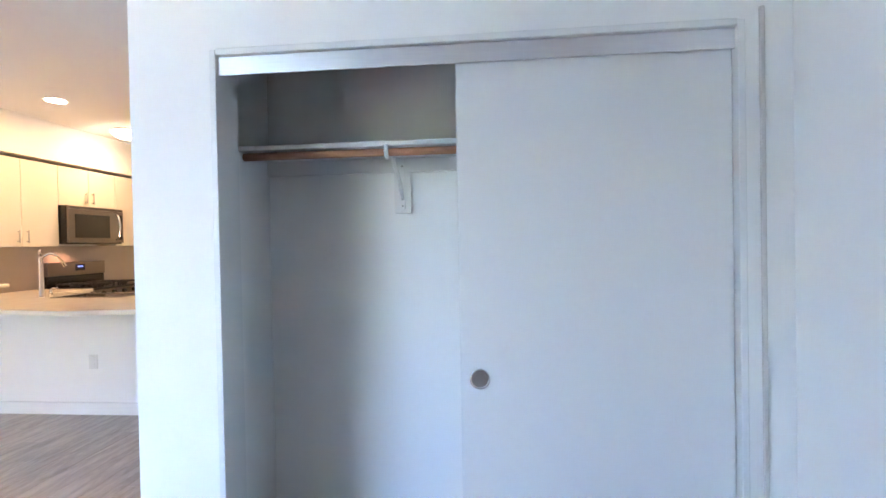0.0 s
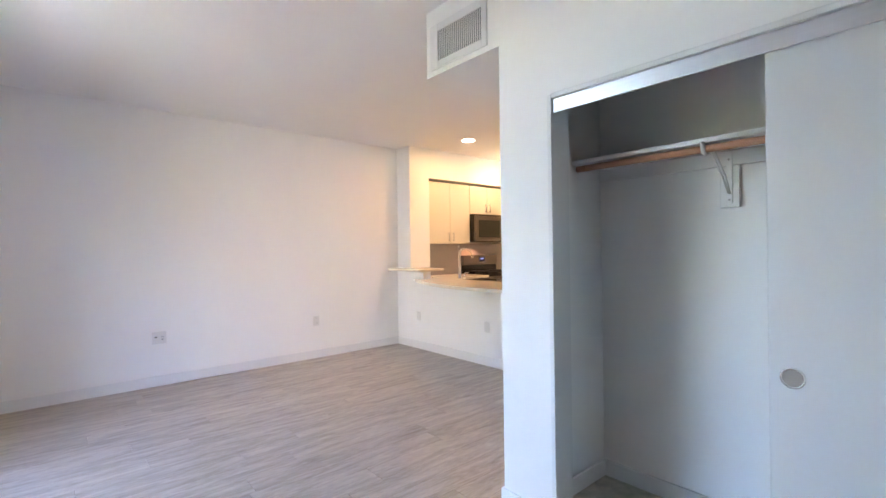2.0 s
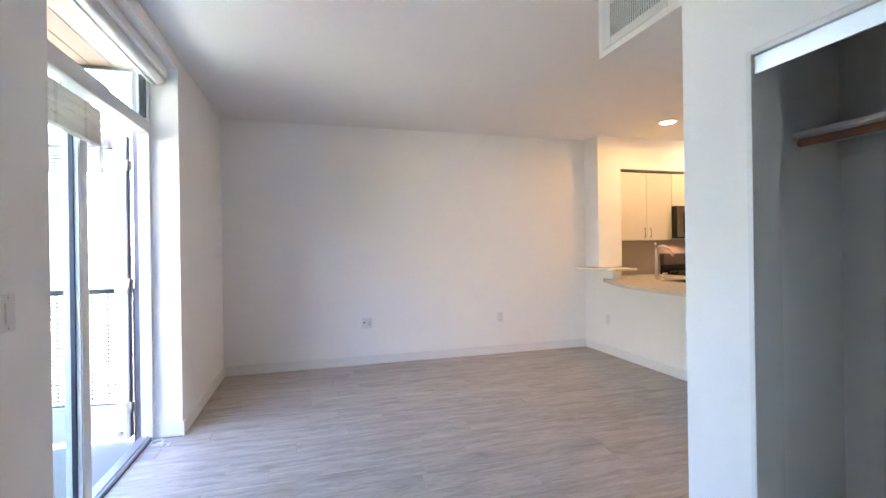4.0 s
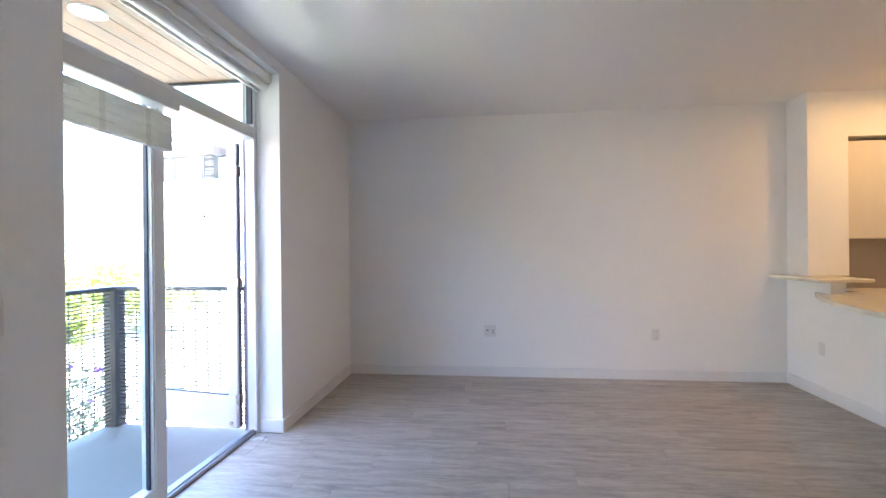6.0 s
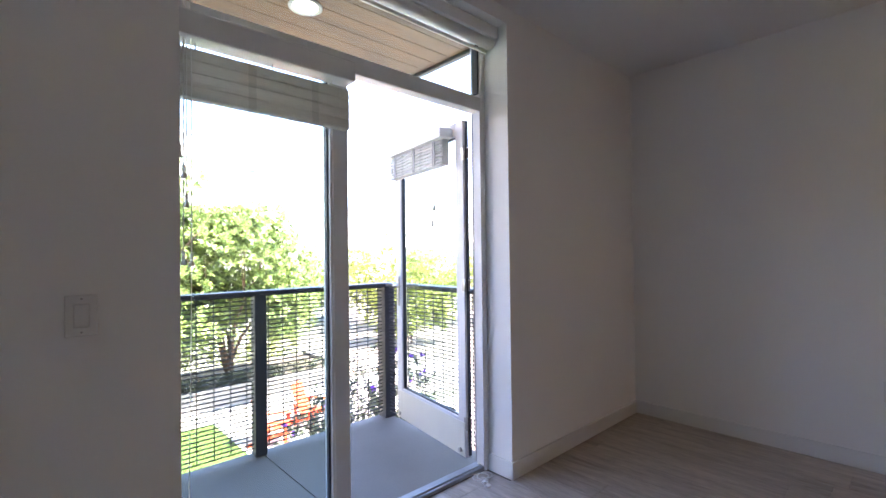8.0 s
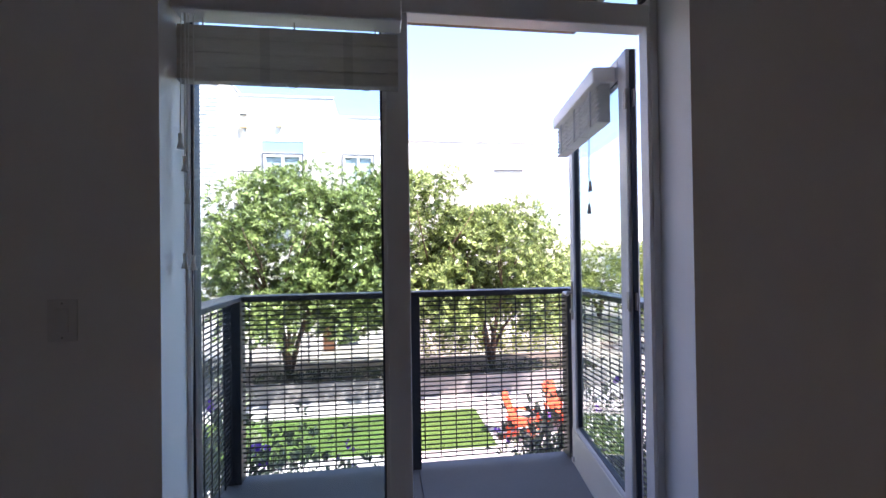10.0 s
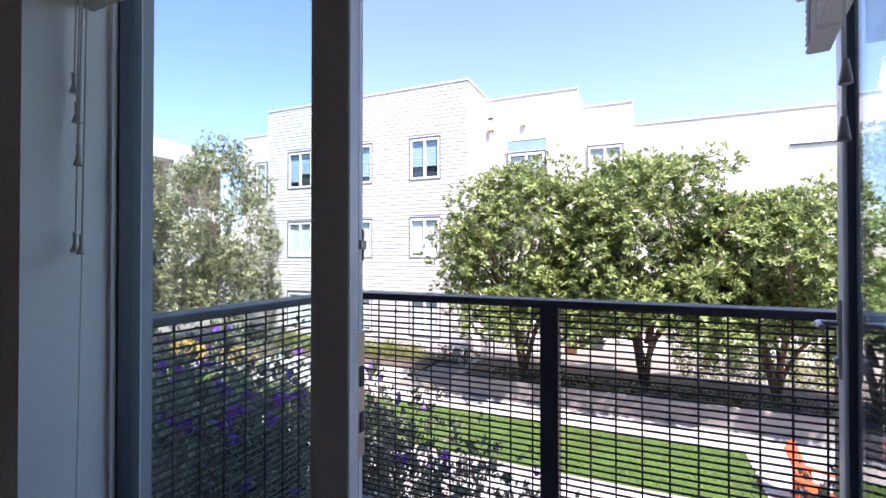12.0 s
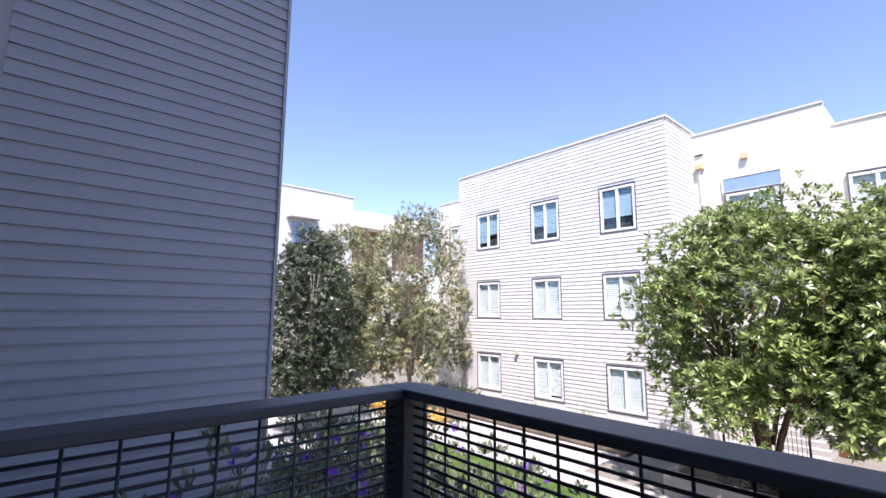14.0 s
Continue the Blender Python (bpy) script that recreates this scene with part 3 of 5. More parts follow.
ts = thing("transom_shade", (-2.26, -0.70, 2.56), "white roller shade cassette rolled up under the head of the opening", "window shade")
bm = boxes((XO0 + 0.004, XO1 - 0.004, -0.735, -0.63, 2.555, 2.625), bevel=0.006)
part("cassette", bm, TRIM, ts)
bm = bmesh.new()
tube(bm, [(XO0 + 0.01, -0.685, 2.545), (XO1 - 0.01, -0.685, 2.545)], 0.036, 16)
part("roll", bm, TRIM, ts)
bm = boxes((XO0 + 0.012, XO1 - 0.012, -0.728, -0.712, 2.495, 2.515), bevel=0.003, seg=1)
part("hem_bar", bm, TRIM, ts)

# ---- closet ----
st = structure("closet_trim", boxes((CX0 - 0.004, CX0 + 0.018, YC - 0.006, YC + 0.13, 0, CZ), (CX1 - 0.018, CX1 + 0.004, YC - 0.006, YC + 0.13, 0, CZ), (CX0 + 0.018, CX1 - 0.018, YC - 0.006, YC + 0.13, CZ - 0.018, CZ + 0.004), bevel=0.002, seg=1), TRIM)
structure("corner_casing", boxes((1.040, 1.054, YC - 0.010, YC, 0.0, 2.035), bevel=0.002, seg=1), material("casing_beige", (0.66, 0.63, 0.60), 0.5))
structure("closet_track", boxes((CX0 + 0.019, CX1 - 0.019, YC + 0.008, YC + 0.012, 1.918, CZ - 0.020), (CX0 + 0.019, CX1 - 0.019, YC + 0.012, YC + 0.10, CZ - 0.024, CZ - 0.019), bevel=0.001, seg=1), ALU, "brushed aluminium closet track fascia")
for nm, x0, x1, y in (("front", 0.118, CX1 - 0.022, YC + 0.022), ("rear", 0.135, CX1 - 0.02, YC + 0.065)):
    d = thing("closet_door", ((x0 + x1) / 2, y + 0.017, 0.01), "plain white sliding closet door slid to one side" if nm == "front" else "plain white sliding closet door behind the front one", "closet door", "closet doors")
    part("panel", boxes((x0, x1, y, y + 0.034, 0.015, 1.955), bevel=0.0015, seg=1), DOORW, d)
    if nm == "front":
        part("edge_strip", boxes((x0 - 0.003, x0, y + 0.001, y + 0.033, 0.015, 1.95)), TRIM, d)
        bm = bmesh.new()
        px, pz = 0.178, 0.890
        prof = [(0.033, 0.0), (0.033, 0.003), (0.029, 0.0045), (0.026, 0.002), (0.025, -0.008)]
        rings = [[bm.verts.new((px + r * math.cos(a), y - h, pz + r * math.sin(a))) for a in (2 * math.pi * k / 40 for k in range(40))] for r, h in prof]
        for a, b in zip(rings, rings[1:]):
            for k in range(40):
                bm.faces.new((a[k], a[(k + 1) % 40], b[(k + 1) % 40], b[k])).smooth = True
        pull = part("finger_pull", bm, CHROME, d, "round satin nickel finger pull")
        bm = bmesh.new()
        tube(bm, [(px, y - 0.0012, pz), (px, y - 0.0008, pz)], 0.0262, 40)
        part("dish", bm, NICKEL, pull, world=False)
shelf = single("closet_shelf", boxes((-0.828, XE - 0.002, 2.235, 2.518, 1.742, 1.762), bevel=0.002, seg=1), TRIM, "white painted closet shelf on wall cleats", "shelf")
single("shelf_cleat", boxes((-0.828, XE - 0.002, 2.500, 2.519, 1.673, 1.741), bevel=0.002, seg=1), TRIM, "white wooden cleat under the closet shelf", "shelf cleat")
bm = bmesh.new()
tube(bm, [(-0.811, 2.258, 1.7195), (XE - 0.005, 2.258, 1.7195)], 0.0165, 20)
single("closet_rod", bm, RODW, "reddish-brown wooden closet rod", "closet rod")
BX = -0.172
br = thing("shelf_bracket", (BX, 2.49, 1.60), "white metal shelf and rod bracket on a backing board", "bracket")
part("backing_board", boxes((-0.212, -0.134, 2.500, 2.5195, 1.480, 1.672), bevel=0.002, seg=1), TRIM, br)
part("upright", boxes((BX - 0.012, BX + 0.012, 2.493, 2.4995, 1.500, 1.735), bevel=0.001, seg=1), TRIM, br)
part("arm", boxes((BX - 0.010, BX + 0.010, 2.285, 2.493, 1.7355, 1.7415), bevel=0.001, seg=1), TRIM, br)
bm = bmesh.new()
for dx in (-0.006, 0.006):
    tube(bm, [(BX + dx * 0.4, 2.490, 1.545), (BX + dx, 2.42, 1.615), (BX + dx - 0.012, 2.30, 1.732)], 0.0045, 8)
part("brace", bm, TRIM, br)
bm = bmesh.new()
tube(bm, [(BX - 0.018, 2.285, 1.738), (BX - 0.02, 2.236, 1.740), (BX - 0.02, 2.233, 1.722), (BX - 0.02, 2.240, 1.704), (BX - 0.02, 2.258, 1.698), (BX - 0.02, 2.276, 1.706)], 0.010, 8)
part("rod_hook", bm, TRIM, br)
for z in (1.515, 1.545, 1.70):
    bm = bmesh.new()
    tube(bm, [(BX, 2.493, z), (BX, 2.4905, z)], 0.005, 10)
    part("screw", bm, NICKEL, br)

# ---- ceiling fittings, air grille ----
grille = thing("air_grille", (-1.31, YC, 2.48), "white air supply grille with upright louvres", "air grille")
GX0, GX1, GZ0, GZ1 = -1.465, -1.115, 2.405, 2.575
part("grille_frame", boxes((-1.535, GX0, YC - 0.008, YC, 2.36, 2.62), (GX1, -1.075, YC - 0.008, YC, 2.36, 2.62), (GX0, GX1, YC - 0.008, YC, 2.36, GZ0), (GX0, GX1, YC - 0.008, YC, GZ1, 2.62), bevel=0.002, seg=1), TRIM, grille)
# Dark sheet on the wall paints the duct's shade between the louvres.
part("backing", boxes((GX0, GX1, YC - 0.0015, YC - 0.0005, GZ0, GZ1)), material("duct_shade", (0.05, 0.055, 0.06), 0.7), grille)
x = GX0 + 0.008
while x < GX1:
    bm = bmesh.new()
    v = [bm.verts.new(p) for p in ((x, YC - 0.007, GZ0), (x + 0.006, YC - 0.002, GZ0), (x + 0.006, YC - 0.002, GZ1), (x, YC - 0.007, GZ1), (x + 0.002, YC - 0.008, GZ0), (x + 0.008, YC - 0.003, GZ0), (x + 0.008, YC - 0.003, GZ1), (x + 0.002, YC - 0.008, GZ1))]
    for f in ((0, 1, 2, 3), (7, 6, 5, 4), (0, 4, 5, 1), (2, 6, 7, 3), (3, 7, 4, 0), (1, 5, 6, 2)):
        bm.faces.new([v[i] for i in f])
    part("louvre", bm, TRIM, grille)
    x += 0.0155
can = thing("ceiling_downlight", (-3.68, 4.25, CEILZ), "lit warm round recessed downlight in the kitchen ceiling", "downlight")
bm = bmesh.new()
tube(bm, [(-3.68, 4.25, CEILZ), (-3.68, 4.25, CEILZ - 0.006)], [0.098, 0.092], 32)
part("trim_ring", bm, TRIM, can)
bm = bmesh.new()
tube(bm, [(-3.68, 4.25, CEILZ - 0.006), (-3.68, 4.25, CEILZ - 0.009)], 0.080, 32)
part("diffuser", bm, LAMPWARM, can)
cl = thing("ceiling_light", (-3.9, 5.36, CEILZ), "lit warm dome ceiling light in the kitchen", "ceiling light")
bm = bmesh.new()
tube(bm, [(-3.9, 5.36, CEILZ), (-3.9, 5.36, CEILZ - 0.02)], 0.17, 32)
part("base", bm, TRIM, cl)
bm = bmesh.new()
tube(bm, [(-3.9, 5.36, CEILZ - 0.02), (-3.9, 5.36, CEILZ - 0.05), (-3.9, 5.36, CEILZ - 0.085), (-3.9, 5.36, CEILZ - 0.10)], [0.16, 0.15, 0.10, 0.03], 32)
part("shade", bm, LAMPWARM, cl)
lamp("kitchen_can_light", "AREA", (-3.68, 4.25, CEILZ - 0.02), 0.42, (1, 0.62, 0.24), 0.15)
lamp("kitchen_dome_light", "AREA", (-3.9, 5.36, CEILZ - 0.11), 0.28, (1, 0.62, 0.24), 0.30)
lamp("hood_light", "SPOT", (-4.52, 5.20, 1.41), 0.35, (1, 0.45, 0.22), 0.03, spot=130)


# ---- outlets and switches ----
def outlet(name, place, facing, label, w=0.075, h=0.118, kind="outlet"):
    """facing: degrees by which the plate's front, which looks along -y, is turned."""
    t = thing(name, place, label, kind, "wall plates")
    t.rotation_euler = (0, 0, radians(facing))
    part("cover_plate", boxes((-w / 2, w / 2, -0.006, 0, -h / 2, h / 2), bevel=0.002, seg=2), PLASTIC, t, world=False)
    return t


o = outlet("power_outlet", (XW, 2.585, 0.452), 90, "white duplex power outlet on a white wall")
for z in (-0.028, 0.028):
    part("socket_face", boxes((-0.017, 0.017, -0.009, -0.006, z - 0.017, z + 0.017), bevel=0.003, seg=2), PLASTIC, o, world=False)
    part("slot", boxes((-0.008, -0.006, -0.0095, -0.0088, z - 0.005, z + 0.006), (0.006, 0.008, -0.0095, -0.0088, z - 0.005, z + 0.006)), HOLES, o, world=False)
for x, lab in ((-2.97, "white power outlet on the half wall"), (-4.21, "white power outlet on the half wall near the corner")):
    o = outlet("power_outlet", (x, YH, 0.43), 0, lab)
    for z in (-0.028, 0.028):
        part("socket_face", boxes((-0.017, 0.017, -0.009, -0.006, z - 0.017, z + 0.017), bevel=0.003, seg=2), PLASTIC, o, world=False)
o = outlet("media_plate", (XW, 0.937, 0.472), 90, "white two-gang wall plate with data and power sockets", w=0.12)
part("insert", boxes((-0.045, -0.012, -0.009, -0.006, -0.033, 0.033), bevel=0.002, seg=1), PLASTIC, o, world=False)
part("insert", boxes((0.012, 0.045, -0.009, -0.006, -0.033, 0.033), bevel=0.002, seg=1), PLASTIC, o, world=False)
part("slot", boxes((-0.040, -0.020, -0.0097, -0.0088, 0.004, 0.016), (0.018, 0.022, -0.0097, -0.0088, 0.006, 0.016), (0.030, 0.034, -0.0097, -0.0088, 0.006, 0.016), (0.018, 0.034, -0.0097, -0.0088, -0.02, -0.012)), HOLES, o, world=False)
o = outlet("light_switch", (-1.168, YS, 1.132), 180, "white rocker light switch beside the balcony opening", kind="light switch")
part("rocker", boxes((-0.018, 0.018, -0.010, -0.006, -0.034, 0.034), bevel=0.002, seg=1), PLASTIC, o, world=False)
bm = bmesh.new()
tube(bm, [(0, -0.006, 0.048), (0, -0.0075, 0.048)], 0.003, 8)
part("screw", bm, NICKEL, o, world=False)
bm = bmesh.new()
tube(bm, [(0, -0.006, -0.048), (0, -0.0075, -0.048)], 0.003, 8)
part("screw", bm, NICKEL, o, world=False)
# loose cord at the foot of the frame
bm = bmesh.new()
pts = [(-3.03 + 0.045 * math.cos(a * 0.7) + 0.004 * a, -0.70 + 0.035 * math.sin(a * 0.7), 0.006 + 0.0006 * a) for a in range(20)] + [(-2.99 + 0.012 * k, -0.66 + 0.01 * k, 0.006) for k in range(5)]
tube(bm, pts, 0.0022, 6)
cord = thing("loose_cord", (-3.03, -0.70, 0.0), "coiled white shade cord lying on the floor", "cord")
part("cord", bm, CORD, cord)
bm = boxes((-2.955, -2.925, -0.625, -0.605, 0.0, 0.012), (-2.965, -2.94, -0.665, -0.645, 0.0, 0.012), bevel=0.003)
part("cord_clip", bm, PLASTIC, cord)


# ---- kitchen ----
def slab(bm, pts, z0, z1):
    lo, hi = [bm.verts.new((x, y, z0)) for x, y in pts], [bm.verts.new((x, y, z1)) for x, y in pts]
    bm.faces.new(hi), bm.faces.new(lo[::-1])
    for k in range(len(pts)):
        j = (k + 1) % len(pts)
        bm.faces.new((lo[k], lo[j], hi[j], hi[k]))
    return bm


bm = bmesh.new()
front = [(-4.28 + 2.40 * k / 24, YH - 0.01 - 0.51 * math.sin(math.pi * (k / 24) * 0.75) ** 0.9) for k in range(25)]
slab(bm, front + [(-1.88, 4.52), (-4.05, 4.52), (-4.28, 3.95)], 0.887, 0.920)
single("peninsula_worktop", bm, QUARTZ, "glossy beige quartz worktop with a bowed edge on the half wall", "worktop")
single("raised_ledge", boxes((XW + 0.002, -3.98, 3.645, 4.06, 1.022, 1.052), bevel=0.006), QUARTZ, "beige quartz ledge capping the raised end of the half wall", "ledge")
pen = thing("peninsula_cabinet", (-3.0, 4.2, 0), "cream kitchen base cabinet under the peninsula worktop", "cabinet", "base cabinets")
part("body", boxes((-4.05, -1.95, YH + 0.121, 4.47, 0.10, 0.886)), CAB, pen)
part("toe_kick", boxes((-4.05, -1.95, YH + 0.121, 4.41, 0.0, 0.10)), HOLES, pen)
for k in range(4):
    part("door", boxes((-4.04 + 0.52 * k, -3.53 + 0.52 * k, 4.47, 4.49, 0.11, 0.875), bevel=0.002, seg=1), CAB, pen)
single("back_worktop", boxes((XW + 0.013, -4.04, 4.17, 4.985, 0.887, 0.920), bevel=0.003, seg=1), QUARTZ, "beige quartz worktop beside the range", "worktop")
single("back_worktop", boxes((XW + 0.013, -4.04, 5.765, 6.68, 0.887, 0.920), bevel=0.003, seg=1), QUARTZ, "beige quartz worktop beyond the range", "worktop")
for y0, y1 in ((4.53, 4.985), (5.765, 6.68)):
    bc = thing("base_cabinet", (-4.36, (y0 + y1) / 2, 0), "cream kitchen base cabinet with flat doors", "cabinet", "base cabinets")
    part("body", boxes((XW + 0.013, -4.08, y0, y1, 0.10, 0.886)), CAB, bc)
    part("toe_kick", boxes((XW + 0.013, -4.14, y0, y1, 0, 0.10)), HOLES, bc)
    part("door", boxes((-4.08, -4.06, y0 + 0.004, y1 - 0.004, 0.11, 0.875), bevel=0.002, seg=1), CAB, bc)
UX = -4.405


def wall_unit(y0, y1, z0, z1, lab):
    u = thing("wall_cabinet", (-4.54, (y0 + y1) / 2, z0), lab, "cabinet", "wall cabinets")
    part("body", boxes((XW + 0.013, UX - 0.02, y0, y1, z0, z1)), CAB, u)
    ym = (y0 + y1) / 2
    for a, b, hy in ((y0, ym, ym - 0.045), (ym, y1, ym + 0.045)):
        d = part("door", boxes((UX - 0.019, UX, a + 0.0025, b - 0.0025, z0 + 0.002, z1 - 0.002), bevel=0.0015, seg=1), CAB, u)
        bm = bmesh.new()
        tube(bm, [(UX + 0.028, hy, z0 + 0.035), (UX + 0.028, hy, z0 + 0.165)], 0.006, 10)
        for z in (z0 + 0.05, z0 + 0.15):
            tube(bm, [(UX, hy, z), (UX + 0.028, hy, z)], 0.005, 8)
        part("handle", bm, NICKEL, d, "brushed bar handle")
    return u


wall_unit(4.165, 4.965, 1.388, 2.272, "tall cream flat-door wall cabinet with bar handles")
wall_unit(4.970, 5.735, 1.842, 2.272, "short cream wall cabinet over the microwave")
wall_unit(5.740, 6.68, 1.388, 2.272, "cream flat-door wall cabinet beyond the microwave")
mw = thing("microwave", (-4.52, 5.355, 1.41), "stainless steel over-range microwave with a curved handle", "microwave")
part("body", boxes((XW + 0.013, -4.33, 4.977, 5.737, 1.412, 1.838), bevel=0.004, seg=1), BLACK, mw)
md = part("door", boxes((-4.33, -4.30, 4.980, 5.735, 1.425, 1.80), bevel=0.004, seg=1), STEEL, mw)
part("window", boxes((-4.301, -4.297, 5.055, 5.525, 1.48, 1.745), bevel=0.001, seg=1), DARKGLASS, md)
bm = bmesh.new()
tube(bm, [(-4.30, 5.620, 1.455), (-4.265, 5.625, 1.50), (-4.25, 5.625, 1.61), (-4.265, 5.625, 1.73), (-4.30, 5.620, 1.775)], 0.012, 12)
part("handle", bm, CHROME, md)
part("vent_strip", boxes((-4.33, -4.305, 4.980, 5.735, 1.803, 1.836), bevel=0.002, seg=1), STEEL, mw)
part("vent_slots", boxes(*[(-4.306, -4.304, 5.005 + 0.03 * k, 5.025 + 0.03 * k, 1.813, 1.826) for k in range(24)]), HOLES, mw)
part("button_panel", boxes((-4.301, -4.298, 5.660, 5.715, 1.46, 1.76)), BLACK, mw)
rg = thing("gas_range", (-4.34, 5.375, 0), "black and stainless gas range with cast iron grates", "range")
part("body", boxes((XW + 0.013, -4.04, 4.997, 5.757, 0.02, 0.90), bevel=0.004, seg=1), STEEL, rg)
part("cooktop", boxes((XW + 0.10, -4.02, 4.997, 5.757, 0.90, 0.925), bevel=0.004, seg=1), BLACK, rg)
part("backguard_base", boxes((XW + 0.013, -4.60, 4.997, 5.757, 0.90, 1.05), bevel=0.004, seg=1), BLACK, rg)
bg = part("backguard", boxes((XW + 0.013, -4.585, 4.997, 5.757, 1.05, 1.205), bevel=0.006), STEEL, rg, "stainless backguard panel")
part("clock", boxes((-4.5855, -4.583, 5.335, 5.465, 1.10, 1.175)), BLACK, bg)
part("clock_digits", boxes(*[(-4.583, -4.5825, 5.370 + 0.018 * k, 5.381 + 0.018 * k, 1.14, 1.158) for k in range(4)]), DISPLAY, bg)
for (x, y) in ((-4.45, 5.185), (-4.45, 5.565), (-4.18, 5.185), (-4.18, 5.565)):
    bm = bmesh.new()
    for d in (-0.09, -0.03, 0.03, 0.09):
        cube(bm, x - 0.12, x + 0.12, y + d - 0.006, y + d + 0.006, 0.950, 0.966)
        cube(bm, x + d * 1.2 - 0.006, x + d * 1.2 + 0.006, y - 0.12, y + 0.12, 0.948, 0.962)
    for sx in (-0.11, 0.11):
        for sy in (-0.11, 0.11):
            cube(bm, x + sx - 0.007, x + sx + 0.007, y + sy - 0.007, y + sy + 0.007, 0.925, 0.95)
    tube(bm, [(x, y, 0.925), (x, y, 0.943)], 0.04, 16)
    part("grate", bm, IRON, rg)
for k in range(5):
    bm = bmesh.new()
    tube(bm, [(-4.02, 5.085 + 0.145 * k, 0.86), (-3.99, 5.085 + 0.145 * k, 0.86)], 0.02, 16)
    part("knob", bm, BLACK, rg)
bm = bmesh.new()
tube(bm, [(-3.77, 4.15, 0.920), (-3.77, 4.15, 0.93), (-3.77, 4.15, 1.28)], [0.028, 0.020, 0.018], 16)
fa = thing("kitchen_faucet", (-3.77, 4.15, 0.92), "chrome kitchen faucet with an arched pull-out spout", "faucet")
part("column", bm, CHROME, fa)
bm = bmesh.new()
tube(bm, [(-3.77, 4.15, 1.27)] + [(-3.77 + 0.016 * k, 4.15 + 0.024 * k, 1.285 + 0.04 * math.sin(math.pi * k / 5) - 0.006 * k) for k in range(1, 6)] + [(-3.675, 4.295, 1.19)], [0.011] * 6 + [0.014], 12)
part("spout", bm, CHROME, fa)
bm = bmesh.new()
tube(bm, [(-3.77, 4.15, 1.30), (-3.76, 4.12, 1.33), (-3.71, 4.09, 1.345)], [0.012, 0.009, 0.006], 8)
part("lever", bm, CHROME, fa)
bm = bmesh.new()
tube(bm, [(-3.66, 4.13, 0.92), (-3.66, 4.13, 0.985), (-3.66, 4.14, 1.0), (-3.65, 4.19, 1.0)], [0.014, 0.012, 0.008, 0.006], 12)
single("soap_dispenser", bm, CHROME, "small chrome soap dispenser beside the sink", "soap dispenser")
sk = thing("kitchen_sink", (-3.4, 4.25, 0.92), "stainless sink set in the peninsula worktop", "sink")
part("rim", boxes((-3.62, -2.95, 4.08, 4.10, 0.9205, 0.926), (-3.62, -2.95, 4.42, 4.44, 0.9205, 0.926), (-3.62, -3.60, 4.10, 4.42, 0.9205, 0.926), (-2.97, -2.95, 4.10, 4.42, 0.9205, 0.926)), STEEL, sk)
# Flat dark sheet on the worktop stands in for the sink's shaded hollow.
part("bowl_shade", boxes((-3.60, -2.97, 4.10, 4.42, 0.9203, 0.9215)), DARKGLASS, sk)


# ---- outdoors: ground ----
GZ = -3.2
bm = bmesh.new()
cube(bm, -1500, 1500, -1500, 1500, GZ - 1, GZ)
structure("ground", bm, GROUND, "open ground running to the horizon")
structure("pavement", boxes((-14, 22, -9.25, -6.2, GZ, GZ + 0.02), (-14, 22, -13.3, -11.95, GZ, GZ + 0.02), (-9.6, -4.75, -11.95, -9.25, GZ, GZ + 0.02), (-2.2, 1.0, -18, -13.9, GZ, GZ + 0.02), (14, 22, -11.95, -9.25, GZ, GZ + 0.02), (5.2, 15, -15.5, -13.3, GZ, GZ + 0.018)), PAVING, "pale concrete courtyard paths")
structure("lawn", boxes((-4.7, 13.9, -11.9, -9.3, GZ, GZ + 0.05)), LAWN, "short green lawn")
structure("lawn_kerb", boxes((-4.75, -4.7, -11.95, -9.25, GZ, GZ + 0.07), (-4.7, 13.9, -11.95, -11.9, GZ, GZ + 0.07), (-4.7, 13.9, -9.3, -9.25, GZ, GZ + 0.07)), PAVING)
structure("planter_wall", boxes((-9.5, 2.9, -13.45, -13.3, GZ, GZ + 0.62), (-9.5, -9.35, -16.5, -13.45, GZ, GZ + 0.62), (2.75, 2.9, -16.5, -13.45, GZ, GZ + 0.62), bevel=0.01, seg=1), material("planter_concrete", (0.24, 0.225, 0.21), 0.85, var=0.12, scale=1.2, fine=20, bump=0.4), "low grey planter wall")
structure("planting_bed", boxes((-9.35, 2.75, -16.5, -13.45, GZ, GZ + 0.5)), SOIL, "dark soil of the tree bed")
structure("planting_bed", boxes((-14, 16, -6.2, -2.2, GZ, GZ + 0.06)), SOIL, "dark soil bed under the balcony")
structure("planting_bed", boxes((5.0, 15.8, -18.3, -15.5, GZ, GZ + 0.10), (12, 24, -16.5, -13.4, GZ, GZ + 0.08)), SOIL, "planting bed along the white building")


